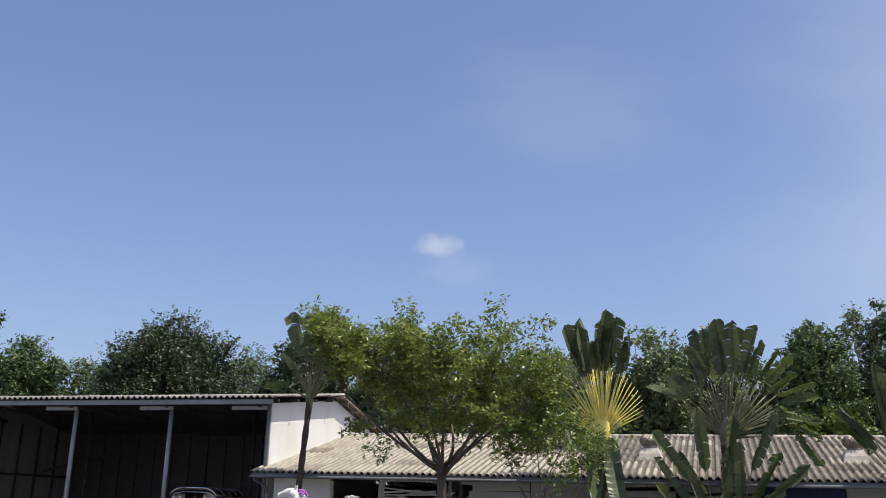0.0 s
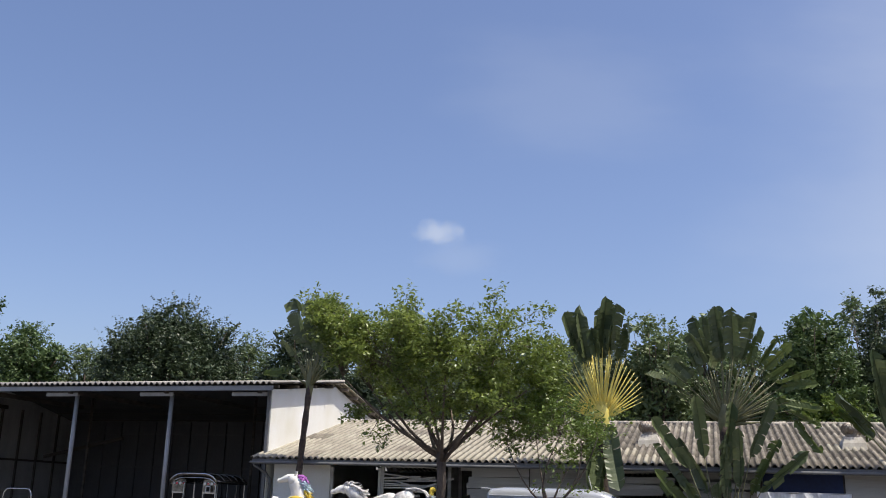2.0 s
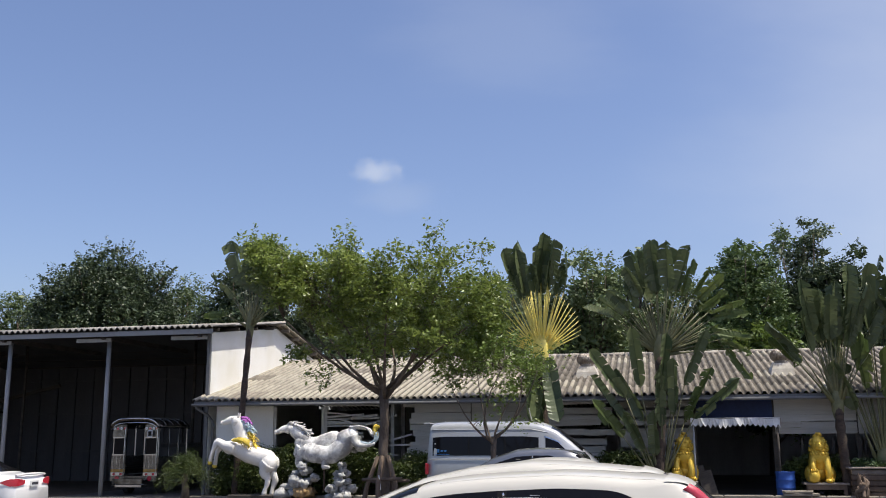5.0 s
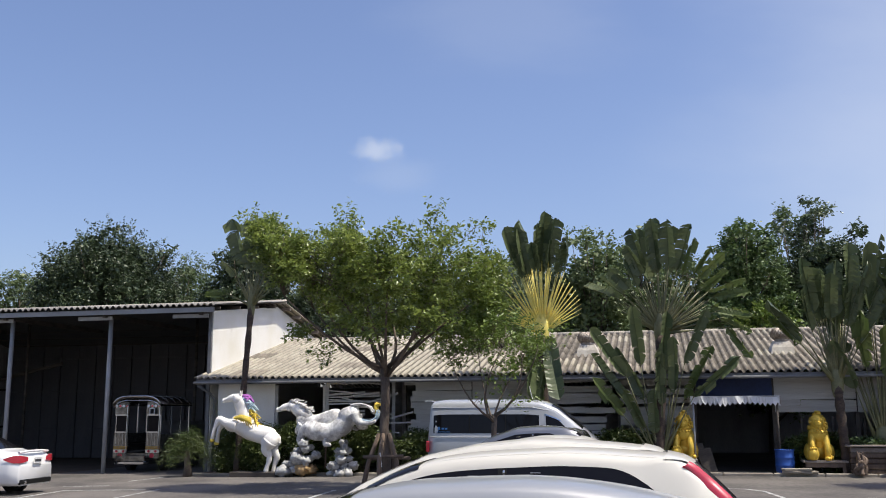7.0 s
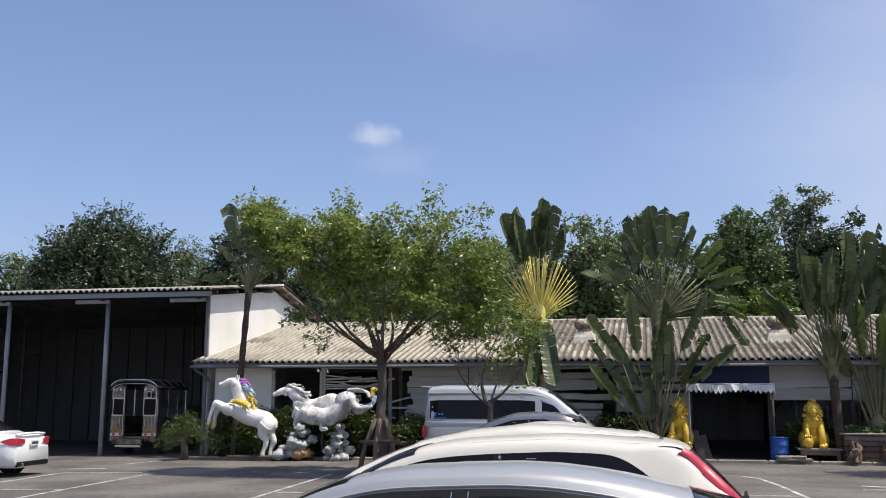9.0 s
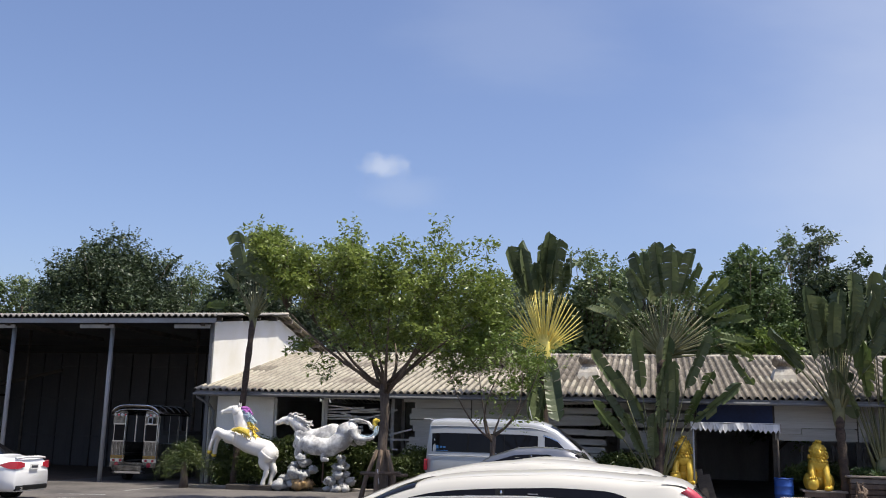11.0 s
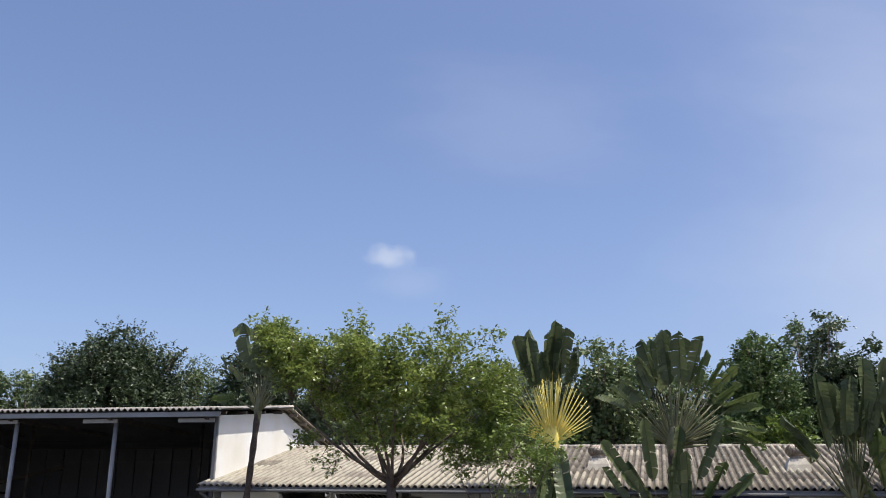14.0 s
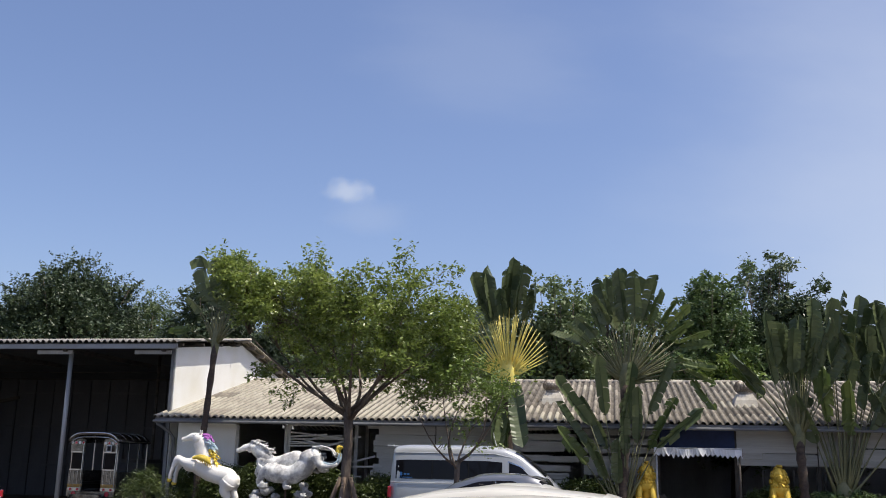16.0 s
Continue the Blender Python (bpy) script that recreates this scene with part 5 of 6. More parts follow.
# ---- traveller's palms ----
def paddle(length, width, rng, torn=0.3, droop=0.3):
    """A long paddle leaf along +z, its face to -y: two ribbed halves folded up from the midrib and slit into strips that hang each a little apart."""
    g = Geo()
    n = 30
    twist = rng.uniform(-0.5, 0.5)
    for s in (-1, 1):
        fold = rng.uniform(0.2, 0.95)
        tip = rng.uniform(0.92, 1.0)
        i = 0
        while i < n:
            run = min(n - i, rng.randint(1, 4) if rng.random() < torn else rng.randint(5, 12))
            own, slip, short = rng.gauss(0, 0.03 + 0.45 * torn), rng.uniform(0.0, 0.5 * torn), 1.0 - 0.25 * torn * rng.random()
            vs = []
            for j in range(run + 1):
                q = (i + j) / n
                prof = min(1.0, (q / 0.16) ** 0.6) * min(1.0, max(0.0, (tip + 0.02 - q) / 0.08) ** 0.45)
                w = width * 0.5 * prof
                bend = -droop * q * q * length * 0.5
                zc = q * length * (1 - 0.15 * droop * q)
                gap = (0.35 if j == 0 else -0.35 if j == run else 0.0) * length / n
                for k in (0.0, 0.55, 1.0):
                    u = w * k * (short if k == 1.0 else 1.0)
                    a = fold + twist * q * s + own * k * k
                    vs.append((s * u * math.cos(a), bend - u * math.sin(a) + 0.01 * math.sin((i + j) * 2.1) * k, zc + gap * k * k + u * 0.12 - u * (0.25 + slip) * (k * k)))
            fs = [(r * 3 + k, r * 3 + k + 1, r * 3 + 4 + k, r * 3 + 3 + k) for r in range(run) for k in (0, 1)]
            g.add(vs, fs if s > 0 else [f[::-1] for f in fs])
            i += run
        g.tube([(0, -droop * q * q * length * 0.5 + 0.004, q * length * (1 - 0.15 * droop * q)) for q in (0.0, 0.25, 0.5, 0.75, 0.95)], [0.018, 0.016, 0.013, 0.009, 0.004], 4) if s > 0 else None
    return g


def fan_palm(x, y, centre, label, seed, leaves, stalk_mat, base=0.0, trunk_r=0.14, lean=0.0, face=0.0, basal=(), stubs=()):
    """centre: height of the fan's root. leaves: (angle from upright, stalk, blade length, blade width, forward tilt, kind)."""
    rng = random.Random(seed)
    p = thing("travellers_palm", label, "palm", (x, y, gz(x)), group="traveller's palms")
    if centre - base > 0.5:
        n = 14
        pts = [(lean * (k / n - 1), 0, base + (centre - base) * k / n) for k in range(n + 1)]
        part("trunk", Geo().tube(pts, [trunk_r * (1.2 if k % 2 else 0.95) for k in range(n + 1)], 10), PALMBARK, p, "dark ringed trunk", True)
    g = Geo().ball((0, 0, centre + 0.1), (trunk_r * 1.5, trunk_r, 0.6), n=14)
    part("leaf_base", g, stalk_mat, p, "overlapping leaf bases", True)
    kinds = {"g": PALELEAF, "o": OLDLEAF, "d": DRYLEAF}
    root = pose(0, 0, centre, 0, 0, face)

    def one(ang, stalk, blade, width, fwd, kind, z0=0.0, x0=0.0):
        turn = pose(x0, rng.uniform(-0.05, 0.05), z0, 0, 0, 0) @ pose(0, 0, 0, 0, ang, 0) @ pose(0, 0, 0, -fwd * -1, 0, 0)
        g2 = Geo().tube([(0, 0, 0.05), (0, 0, min(0.75, stalk * 0.4)), (0, 0, stalk * 0.62), (0, 0, stalk)], [0.085, 0.036, 0.021, 0.014 if blade else 0.007], 6, flat=0.45)
        if blade:
            g2.tube([(0, 0, stalk - 0.02), (0, 0, stalk + 0.12)], [0.018, 0.014], 5)
        me = g2.mesh("stalk", stalk_mat, True)
        st = part("stalk", me, None, p, at=root @ turn)
        hang = math.copysign(max(0.0, min(abs(ang), 100) - 24) * 0.9, ang) if abs(ang) < 120 and z0 > -1.5 else (ang * 0.3 + rng.uniform(-8, 8)) * (abs(ang) < 60)
        if blade:
            bl = paddle(blade, width, rng, 0.7 if kind != "g" else 0.06 if abs(ang) > 120 else rng.choice((0.08, 0.2, 0.5)), rng.uniform(0.05, 0.5))
            part("blade", bl, kinds[kind], st, at=pose(0, 0, stalk, 0, 0, 0) @ pose(0, 0, 0, 0, rng.uniform(-6, 6) + hang, 0) @ pose(0, 0, 0, 0, 0, rng.uniform(-50, 50) * (0.3 if abs(ang) > 120 else 1.0)))

    for row in leaves:
        one(*row)
    for ang, ln in stubs:
        one(ang, ln, 0, 0, 0, "g")
    for row in basal:
        one(*row[:6], z0=row[6], x0=row[7])
    return p


def fan(a0, a1, n, stalk, blade, width, seed, kind="g"):
    rng = random.Random(seed)
    return [(a0 + (a1 - a0) * i / (n - 1) + rng.uniform(-2, 2), stalk * rng.uniform(0.9, 1.08), blade * rng.uniform(0.85, 1.1), width * rng.uniform(0.85, 1.15), rng.uniform(-6, 10), kind) for i in range(n)]


fan_palm(-14.1, 31.6, 5.95, "tall slim traveller's palm above the rearing horse", 51, fan(-7, 26, 8, 1.5, 1.7, 1.05, 1) + fan(8, 52, 8, 1.3, 1.3, 0.9, 21) + [(-28, 1.3, 0.9, 0.5, 2, "g"), (-62, 1.0, 0.9, 0.5, 8, "o")], PETIOLE, trunk_r=0.1, lean=0.4,
         stubs=[(-32 + 5.0 * i, 1.55) for i in range(12)])
fan_palm(-3.6, 31.6, 4.65, "traveller's palm with a yellow fan of stalks", 52, fan(-20, 10, 10, 2.2, 1.75, 0.62, 2) + fan(-40, 24, 10, 2.1, 1.2, 0.5, 12), YPETIOLE, trunk_r=0.17,
         stubs=[(-70 + 5 * i, 1.3 + 0.8 * math.cos(radians(1.2 * (-70 + 5 * i)))) for i in range(28)],
         basal=[(183, 0.2, 2.3, 0.7, 4, "g", 0.1, -0.3), (177, 0.2, 2.4, 0.65, 4, "g", 0.1, 0.22), (180, 0.3, 2.2, 0.6, 2, "g", 0.0, 0.0), (178, 1.35, 1.25, 0.5, 9, "o", 0.0, -0.02)])
fan_palm(0.3, 31.6, 4.5, "large traveller's palm beside the dark doorway", 53, fan(-13, 15, 7, 2.0, 1.75, 0.56, 3) + fan(22, 84, 10, 2.0, 1.3, 0.42, 33, "o") + fan(-48, -18, 5, 1.9, 1.1, 0.45, 13), PETIOLE, trunk_r=0.16, lean=0.25,
         stubs=[(-58 + 5.6 * i, 1.6 + 0.25 * math.cos(radians(-58 + 5.6 * i))) for i in range(25)],
         basal=[(-9, 3.2, 2.1, 0.5, 8, "g", -4.2, -0.2), (1, 3.0, 2.0, 0.5, 6, "g", -4.2, -0.1), (-19, 3.0, 2.0, 0.5, 6, "g", -4.2, -0.2), (15, 3.2, 2.0, 0.45, 6, "g", -4.1, -0.15), (-34, 1.8, 1.75, 0.5, 8, "o", -4.1, -0.3), (-25, 2.2, 2.0, 0.5, 4, "g", -4.2, -0.25), (-12, 2.1, 2.0, 0.45, -3, "g", -4.2, -0.2), (3, 1.9, 1.9, 0.45, 5, "g", -4.2, -0.2), (12, 2.2, 2.0, 0.45, 6, "g", -4.1, -0.15),
                (22, 2.0, 2.1, 0.45, -4, "o", -4.0, -0.1), (29, 2.1, 2.0, 0.45, 5, "g", -3.9, -0.1), (-18, 1.2, 1.5, 0.45, 6, "g", -4.2, -0.3), (-5, 1.0, 1.5, 0.45, 8, "g", -4.2, -0.25), (8, 2.5, 1.9, 0.45, -6, "g", -4.1, -0.1)])
fan_palm(5.6, 31.7, 2.75, "narrow traveller's palm beside the gold lion", 54, fan(-15, 12, 8, 2.3, 1.8, 0.5, 5) + fan(-40, 24, 7, 1.9, 1.5, 0.45, 15), PETIOLE, trunk_r=0.13, lean=-0.12,
         stubs=[(-15 + 2.4 * i, 2.1) for i in range(13)], basal=[(-38, 1.7, 1.4, 0.55, 6, "o", 0.0, 0), (30, 1.5, 1.5, 0.5, 6, "g", 0, 0)])
fan_palm(6.9, 32.0, 0.85, "clumping traveller's palm on the old timber bed", 55, fan(-7, 24, 10, 4.3, 2.2, 0.66, 6) + fan(-16, 40, 7, 3.1, 1.8, 0.55, 16), PETIOLE, base=0.8, trunk_r=0.2,
         stubs=[(-18 + 4 * i, 2.9) for i in range(11)], basal=[(-10, 2.4, 1.9, 0.6, 6, "o", 0.1, 0), (16, 2.2, 2.0, 0.6, 6, "g", 0.1, 0.2), (-18, 1.8, 1.8, 0.55, 6, "g", 0.1, -0.2), (4, 2.0, 1.9, 0.6, 10, "o", 0.1, 0.1)])
fan_palm(9.2, 32.0, 1.4, "leafy traveller's palm at the far end of the bed", 56, fan(-24, 30, 12, 3.6, 2.1, 0.6, 7), PETIOLE, base=0.0, trunk_r=0.2,
         basal=[(-24, 1.8, 1.8, 0.55, 6, "g", 0.0, 0), (10, 1.6, 1.8, 0.55, 6, "g", 0.0, 0.1)])

# ---- statues ----
def along(g, pts, radii, slot=0, flat=1.0, n=12):
    """A limb with rounded, evenly bent shape through pts."""
    pts = [Vector(p) for p in pts]
    fine, rr = [], []
    for i in range(len(pts) - 1):
        p0, p1, p2, p3 = pts[max(i - 1, 0)], pts[i], pts[i + 1], pts[min(i + 2, len(pts) - 1)]
        for k in range(5):
            t = k / 5
            fine.append(0.5 * ((2 * p1) + (p2 - p0) * t + (2 * p0 - 5 * p1 + 4 * p2 - p3) * t * t + (3 * p1 - p0 - 3 * p2 + p3) * t ** 3))
            rr.append(radii[i] + (radii[i + 1] - radii[i]) * (3 * t * t - 2 * t ** 3))
    fine.append(pts[-1])
    rr.append(radii[-1])
    g.tube(fine, rr, n, slot, flat)
    g.ball(pts[-1], radii[-1] * 1.02, slot, 10, 6)


HORSE_COLOURS = [STATUE, YELLOW, PURPLE, AQUA]


def rearing_horse():
    g = Geo()

    def P(x, z, y=0.0):
        return (x + 13.3, y, z)
    along(g, [P(-12.74, 1.22), P(-13.0, 1.32), P(-13.5, 1.42), P(-13.95, 1.66), P(-14.12, 1.82)], [0.2, 0.3, 0.31, 0.33, 0.24])
    along(g, [P(-13.78, 1.6), P(-13.9, 1.95), P(-14.02, 2.32), P(-14.14, 2.56)], [0.39, 0.33, 0.25, 0.19], flat=0.66)
    along(g, [P(-14.1, 2.62), P(-14.32, 2.63), P(-14.54, 2.55), P(-14.7, 2.52)], [0.17, 0.135, 0.085, 0.075], flat=0.75)
    g.ball(P(-14.2, 2.54), (0.15, 0.1, 0.13), 0, 12)
    g.ball(P(-14.72, 2.5), (0.06, 0.065, 0.065), 0, 10)
    g.ball(P(-13.88, 1.62), (0.33, 0.3, 0.34), 0, 14)
    g.ball(P(-12.95, 1.2), (0.34, 0.3, 0.34), 0, 14)
    for y in (-0.09, 0.09):
        g.ball(P(-14.3, 2.68, y), (0.035, 0.025, 0.03), 0, 8, 6)
    for y in (-0.06, 0.06):
        along(g, [P(-14.06, 2.72, y), P(-14.04, 2.86, y)], [0.04, 0.015])
    for y, dx, dz in ((-0.16, 0.0, 0.0), (0.16, 0.14, 0.02)):
        g.ball(P(-12.87, 1.16, y), (0.29, 0.2, 0.28), 0, 14)
        along(g, [P(-12.85, 1.15, y), P(-13.0 + dx, 0.86, y), P(-12.86 + dx, 0.6, y), P(-12.96 + dx, 0.3, y), P(-12.98 + dx, 0.14, y)], [0.27, 0.17, 0.1, 0.075, 0.085])
    for y, dz in ((-0.17, 0.0), (0.15, -0.12)):
        g.ball(P(-14.05, 1.66, y), (0.23, 0.18, 0.24), 0, 14)
        along(g, [P(-14.05, 1.66, y), P(-14.45, 1.74 + dz, y), P(-14.72, 1.88 + dz, y), P(-14.9, 1.6 + dz, y), P(-14.98, 1.26 + dz, y)], [0.23, 0.16, 0.115, 0.075, 0.075])
        g.ball(P(-15.0, 1.18 + dz, y), (0.09, 0.08, 0.07), 1)
    rng = random.Random(61)
    for i in range(60):
        k = i / 59
        z = 2.72 - 0.95 * k
        slot = 2 if k < 0.14 else 3 if k < 0.52 else 1
        x = -13.98 + 0.34 * k
        along(g, [P(x, z, rng.uniform(-0.1, 0.1)), P(x + 0.2, z - 0.02, rng.uniform(-0.14, 0.14)), P(x + rng.uniform(0.22, 0.46), z - rng.uniform(0.02, 0.34), rng.uniform(-0.26, 0.16))], [0.04, 0.028, 0.008], slot, n=6)
    for i in range(26):
        k = i / 25
        x, z = -14.18 + 0.62 * k, 1.93 + 0.1 * math.sin(k * 3.0)
        y = -0.27 - 0.07 * math.sin(k * math.pi)
        along(g, [P(x, z, y), P(x + 0.04, z - 0.03 - 0.16 * k, y - 0.04), P(x + 0.06 + rng.uniform(0, 0.12), z - (0.05 + 0.4 * k) * rng.uniform(0.7, 1.1), y - 0.01)], [0.03, 0.026, 0.008], 1, n=6)
    g.uneven(0.035, 0.012)
    solid("horse_statue", g, HORSE_COLOURS, "white rearing horse statue with yellow and purple mane", "statue", smooth=True, at=pose(-13.3, 30.85, gz(-13.3) + 0.05))
    solid("statue_plinth", Geo().box(-14.25, -12.55, 30.55, 31.2, gz(-13.4) - 0.05, gz(-13.4) + 0.17, bevel=0.02), DARKBOARD, "low dark plinth under the rearing horse", "plinth")


rearing_horse()


def running_horses():
    def Q(cx, cy, y=0.0):
        return ((cx - 345) * 0.0072 + 0.33, y, 0.22 + (400 - cy) * 0.007 + 0.12)
    base = pose(-13.3, 30.9, gz(-11.5))
    g = Geo()
    along(g, [Q(690, 170, 0.3), Q(640, 175, 0.3), Q(560, 195, 0.3), Q(495, 185, 0.3)], [0.2, 0.3, 0.28, 0.24])
    along(g, [Q(520, 185, 0.3), Q(478, 142, 0.3), Q(440, 112, 0.3)], [0.3, 0.23, 0.15], flat=0.7)
    along(g, [Q(442, 106, 0.3), Q(408, 118, 0.3), Q(380, 128, 0.3), Q(368, 131, 0.3)], [0.15, 0.125, 0.085, 0.08], flat=0.8)
    g.ball(Q(425, 122, 0.3), (0.14, 0.1, 0.12), 0, 12)
    for y in (0.24, 0.36):
        along(g, [Q(440, 92, y), Q(444, 78, y)], [0.035, 0.012], n=6)
        g.ball(Q(420, 106, y), (0.03, 0.025, 0.028), 0, 8, 6)
    g.ball(Q(515, 200, 0.3), (0.3, 0.27, 0.28), 0, 14)
    g.ball(Q(655, 168, 0.3), (0.34, 0.3, 0.3), 0, 14)
    rng = random.Random(62)
    for i in range(34):
        k = i / 33
        cx, cy = 430 + 85 * k, 92 + 58 * k
        along(g, [Q(cx, cy, 0.3), Q(cx + 14, cy - 12 + rng.uniform(-8, 6), 0.3 + rng.uniform(-0.14, 0.1)), Q(cx + rng.uniform(24, 46), cy - rng.uniform(-6, 24), 0.3 + rng.uniform(-0.2, 0.15))], [0.055, 0.042, 0.012], n=6)
    along(g, [Q(500, 200, 0.15), Q(480, 235, 0.15), Q(500, 262, 0.15), Q(480, 275, 0.15)], [0.16, 0.1, 0.07, 0.06])
    along(g, [Q(520, 200, 0.45), Q(470, 225, 0.45), Q(470, 250, 0.45)], [0.16, 0.09, 0.06])
    along(g, [Q(685, 165, 0.3), Q(700, 200, 0.3), Q(740, 215, 0.3), Q(770, 225, 0.3)], [0.22, 0.13, 0.08, 0.06])
    along(g, [Q(690, 150, 0.3), Q(735, 150, 0.3), Q(770, 170, 0.3)], [0.1, 0.1, 0.03])
    g.uneven(0.04, 0.016)
    solid("horse_statue", g, [STATUE2], "white galloping horse statue with grey veins", "statue", smooth=True, at=base)
    g = Geo()
    along(g, [Q(525, 222), Q(580, 235), Q(650, 240), Q(715, 205), Q(760, 150)], [0.2, 0.3, 0.32, 0.31, 0.25])
    along(g, [Q(545, 215), Q(515, 235), Q(500, 265)], [0.22, 0.16, 0.12])
    along(g, [Q(505, 255), Q(500, 285), Q(515, 300)], [0.12, 0.1, 0.07])
    along(g, [Q(640, 265, -0.12), Q(635, 292, -0.2), Q(660, 296, -0.25)], [0.15, 0.1, 0.07])
    along(g, [Q(770, 150, -0.1), Q(795, 190, -0.12), Q(835, 197, -0.12), Q(868, 186, -0.12)], [0.22, 0.13, 0.08, 0.07])
    along(g, [Q(770, 160, 0.16), Q(790, 205, 0.16), Q(820, 215, 0.16)], [0.2, 0.12, 0.07])
    for i in range(16):
        y, j = rng.uniform(-0.16, 0.16), rng.uniform(-7, 7)
        if i % 2:
            pts = [Q(752, 112, y), Q(790, 112 + j, y), Q(838, 122 + j, y), Q(862, 150 + j, y), Q(874 + j, 132, y)]
        else:
            pts = [Q(756, 125, y), Q(782, 170 + j, y), Q(830, 190 + j, y), Q(872 + j, 178 + j, y), Q(886 + j * 0.5, 138, y)]
        along(g, pts, [0.034, 0.03, 0.026, 0.022, 0.012], 3 if i % 2 == 0 else 0, n=6)
    for i in range(7):
        j = rng.uniform(-6, 6)
        along(g, [Q(878 + j, 150), Q(872 + j, 118 + j, 0.04 * j / 6), Q(890 + j * 1.5, 104 + j, -0.03 * j / 6)], [0.035, 0.05, 0.015], 1, n=6)
    g.ball(Q(740, 165), (0.36, 0.3, 0.34), 0, 14)
    g.ball(Q(560, 228), (0.32, 0.3, 0.3), 0, 14)
    g.uneven(0.04, 0.016)
    solid("horse_statue", g, [STATUE2, YELLOW, PURPLE, AQUA], "white leaping horse statue with a blue and yellow tail", "statue", smooth=True, at=base)
    for name, label, spots, mats in (
            ("rock_mound", "piled grey and tan painted rocks under the horses", [(440, 410, 0.34), (480, 400, 0.32), (520, 395, 0.34), (560, 405, 0.28), (450, 370, 0.26), (500, 350, 0.3), (545, 350, 0.26), (500, 310, 0.26), (550, 300, 0.24), (480, 330, 0.22), (530, 275, 0.22), (575, 330, 0.2)], 0),
            ("rock_mound", "stacked round grey boulders under the horses", [(665, 415, 0.19), (700, 418, 0.2), (735, 412, 0.2), (680, 385, 0.2), (715, 380, 0.2), (755, 385, 0.17), (660, 380, 0.14), (690, 345, 0.17), (720, 345, 0.17), (700, 315, 0.16), (725, 315, 0.14), (712, 288, 0.15), (715, 268, 0.11)], 1)):
        mound = thing(name, label, "rocks", (-13.3, 30.9, gz(-11.5)))
        r2 = random.Random(63 + mats)
        for cx, cy, r in spots:
            for _ in range(2 if mats else 3):
                p = Vector(Q(cx + r2.uniform(-12, 12), cy + r2.uniform(-8, 8), r2.uniform(-0.3, 0.25)))
                p.z = max(p.z - 0.12, r * 0.5)
                tan = mats == 0 and cy > 390 and 440 < cx < 570 and r2.random() < 0.6
                r3 = r * (0.92 if mats else r2.uniform(0.5, 0.8))
                part("rock", Geo().ball(p, (r3 * r2.uniform(0.8, 1.1), r3 * 0.9, r3 * r2.uniform(0.6, 0.9)), 0, 12, 9, 0.75), TAN if tan else ROCK, mound, "", True)
    solid("steel_prop", Geo().tube([Q(628, 290), Q(628, 408)], 0.03, 8), RUST, "thin dark steel prop under the leaping horse", "prop", at=base)


running_horses()


def guardian_lion(x, y, z, turn):
    g = Geo()
    rng = random.Random(71)
    g.ball((0, 0.22, 0.3), (0.4, 0.42, 0.32), n=16)
    along(g, [(0, 0.2, 0.35), (0, 0.05, 0.7), (0, -0.04, 0.98)], [0.38, 0.36, 0.28], flat=0.9, n=16)
    g.ball((0, -0.12, 0.78), (0.31, 0.24, 0.26), n=16)
    g.ball((0, -0.14, 1.17), (0.25, 0.25, 0.24), n=16, wob=0.2)
    g.ball((0, -0.34, 1.1), (0.16, 0.13, 0.11), n=12)
    g.ball((0, -0.42, 1.15), (0.06, 0.05, 0.04))
    g.ball((0, -0.36, 1.02), (0.12, 0.1, 0.05))
    for s in (-1, 1):
        g.ball((s * 0.1, -0.33, 1.23), (0.06, 0.05, 0.05))
        g.ball((s * 0.2, -0.1, 1.22), (0.03, 0.03, 0.04))
        g.ball((s * 0.34, 0.1, 0.24), (0.18, 0.32, 0.27), n=14)
        g.ball((s * 0.34, -0.2, 0.07), (0.12, 0.17, 0.08))
        for k in range(3):
            g.ball((s * 0.34 + (k - 1) * 0.06, -0.34, 0.06), (0.035, 0.05, 0.05), n=8, rings=6)
    along(g, [(0.2, -0.1, 0.75), (0.24, -0.3, 0.45), (0.24, -0.32, 0.12)], [0.15, 0.11, 0.1])
    g.ball((0.24, -0.4, 0.06), (0.12, 0.15, 0.07))
    along(g, [(-0.2, -0.1, 0.75), (-0.25, -0.34, 0.55), (-0.24, -0.42, 0.42)], [0.15, 0.11, 0.1])
    g.ball((-0.24, -0.42, 0.2), 0.21, n=16, rings=10)
    for k in range(4):
        g.ball((-0.33 + 0.06 * k, -0.55, 0.36), (0.035, 0.05, 0.06), n=8, rings=6)
    for i in range(70):
        a, h = i * 2.4, rng.random()
        zz = 0.84 + 0.64 * h
        r = 0.3 * (1 - max(0.0, h - 0.35) ** 2 * 2.1)
        px, py = math.cos(a) * r, math.sin(a) * r - 0.02
        if py < -0.16 and abs(px) < 0.2 and zz > 1.0:
            continue
        g.ball((px, py, zz), rng.uniform(0.04, 0.06), n=8, rings=6)
    for i in range(7):
        a = -1.1 + 2.2 * i / 6
        g.ball((math.sin(a) * 0.3, -0.3 * math.cos(a) - 0.05, 0.86), 0.05, n=8, rings=6)
    along(g, [(0, 0.5, 0.2), (0.05, 0.6, 0.55), (0, 0.5, 0.85)], [0.1, 0.12, 0.05])
    g.uneven(0.018, 0.014)
    solid("lion_statue", g, GOLD, "gold-painted seated guardian lion with a ball", "statue", smooth=True, at=pose(x, y, z, 0, 0, turn) @ Matrix.Diagonal((0.88, 0.92, 1.0, 1.0)), group="gold lions")


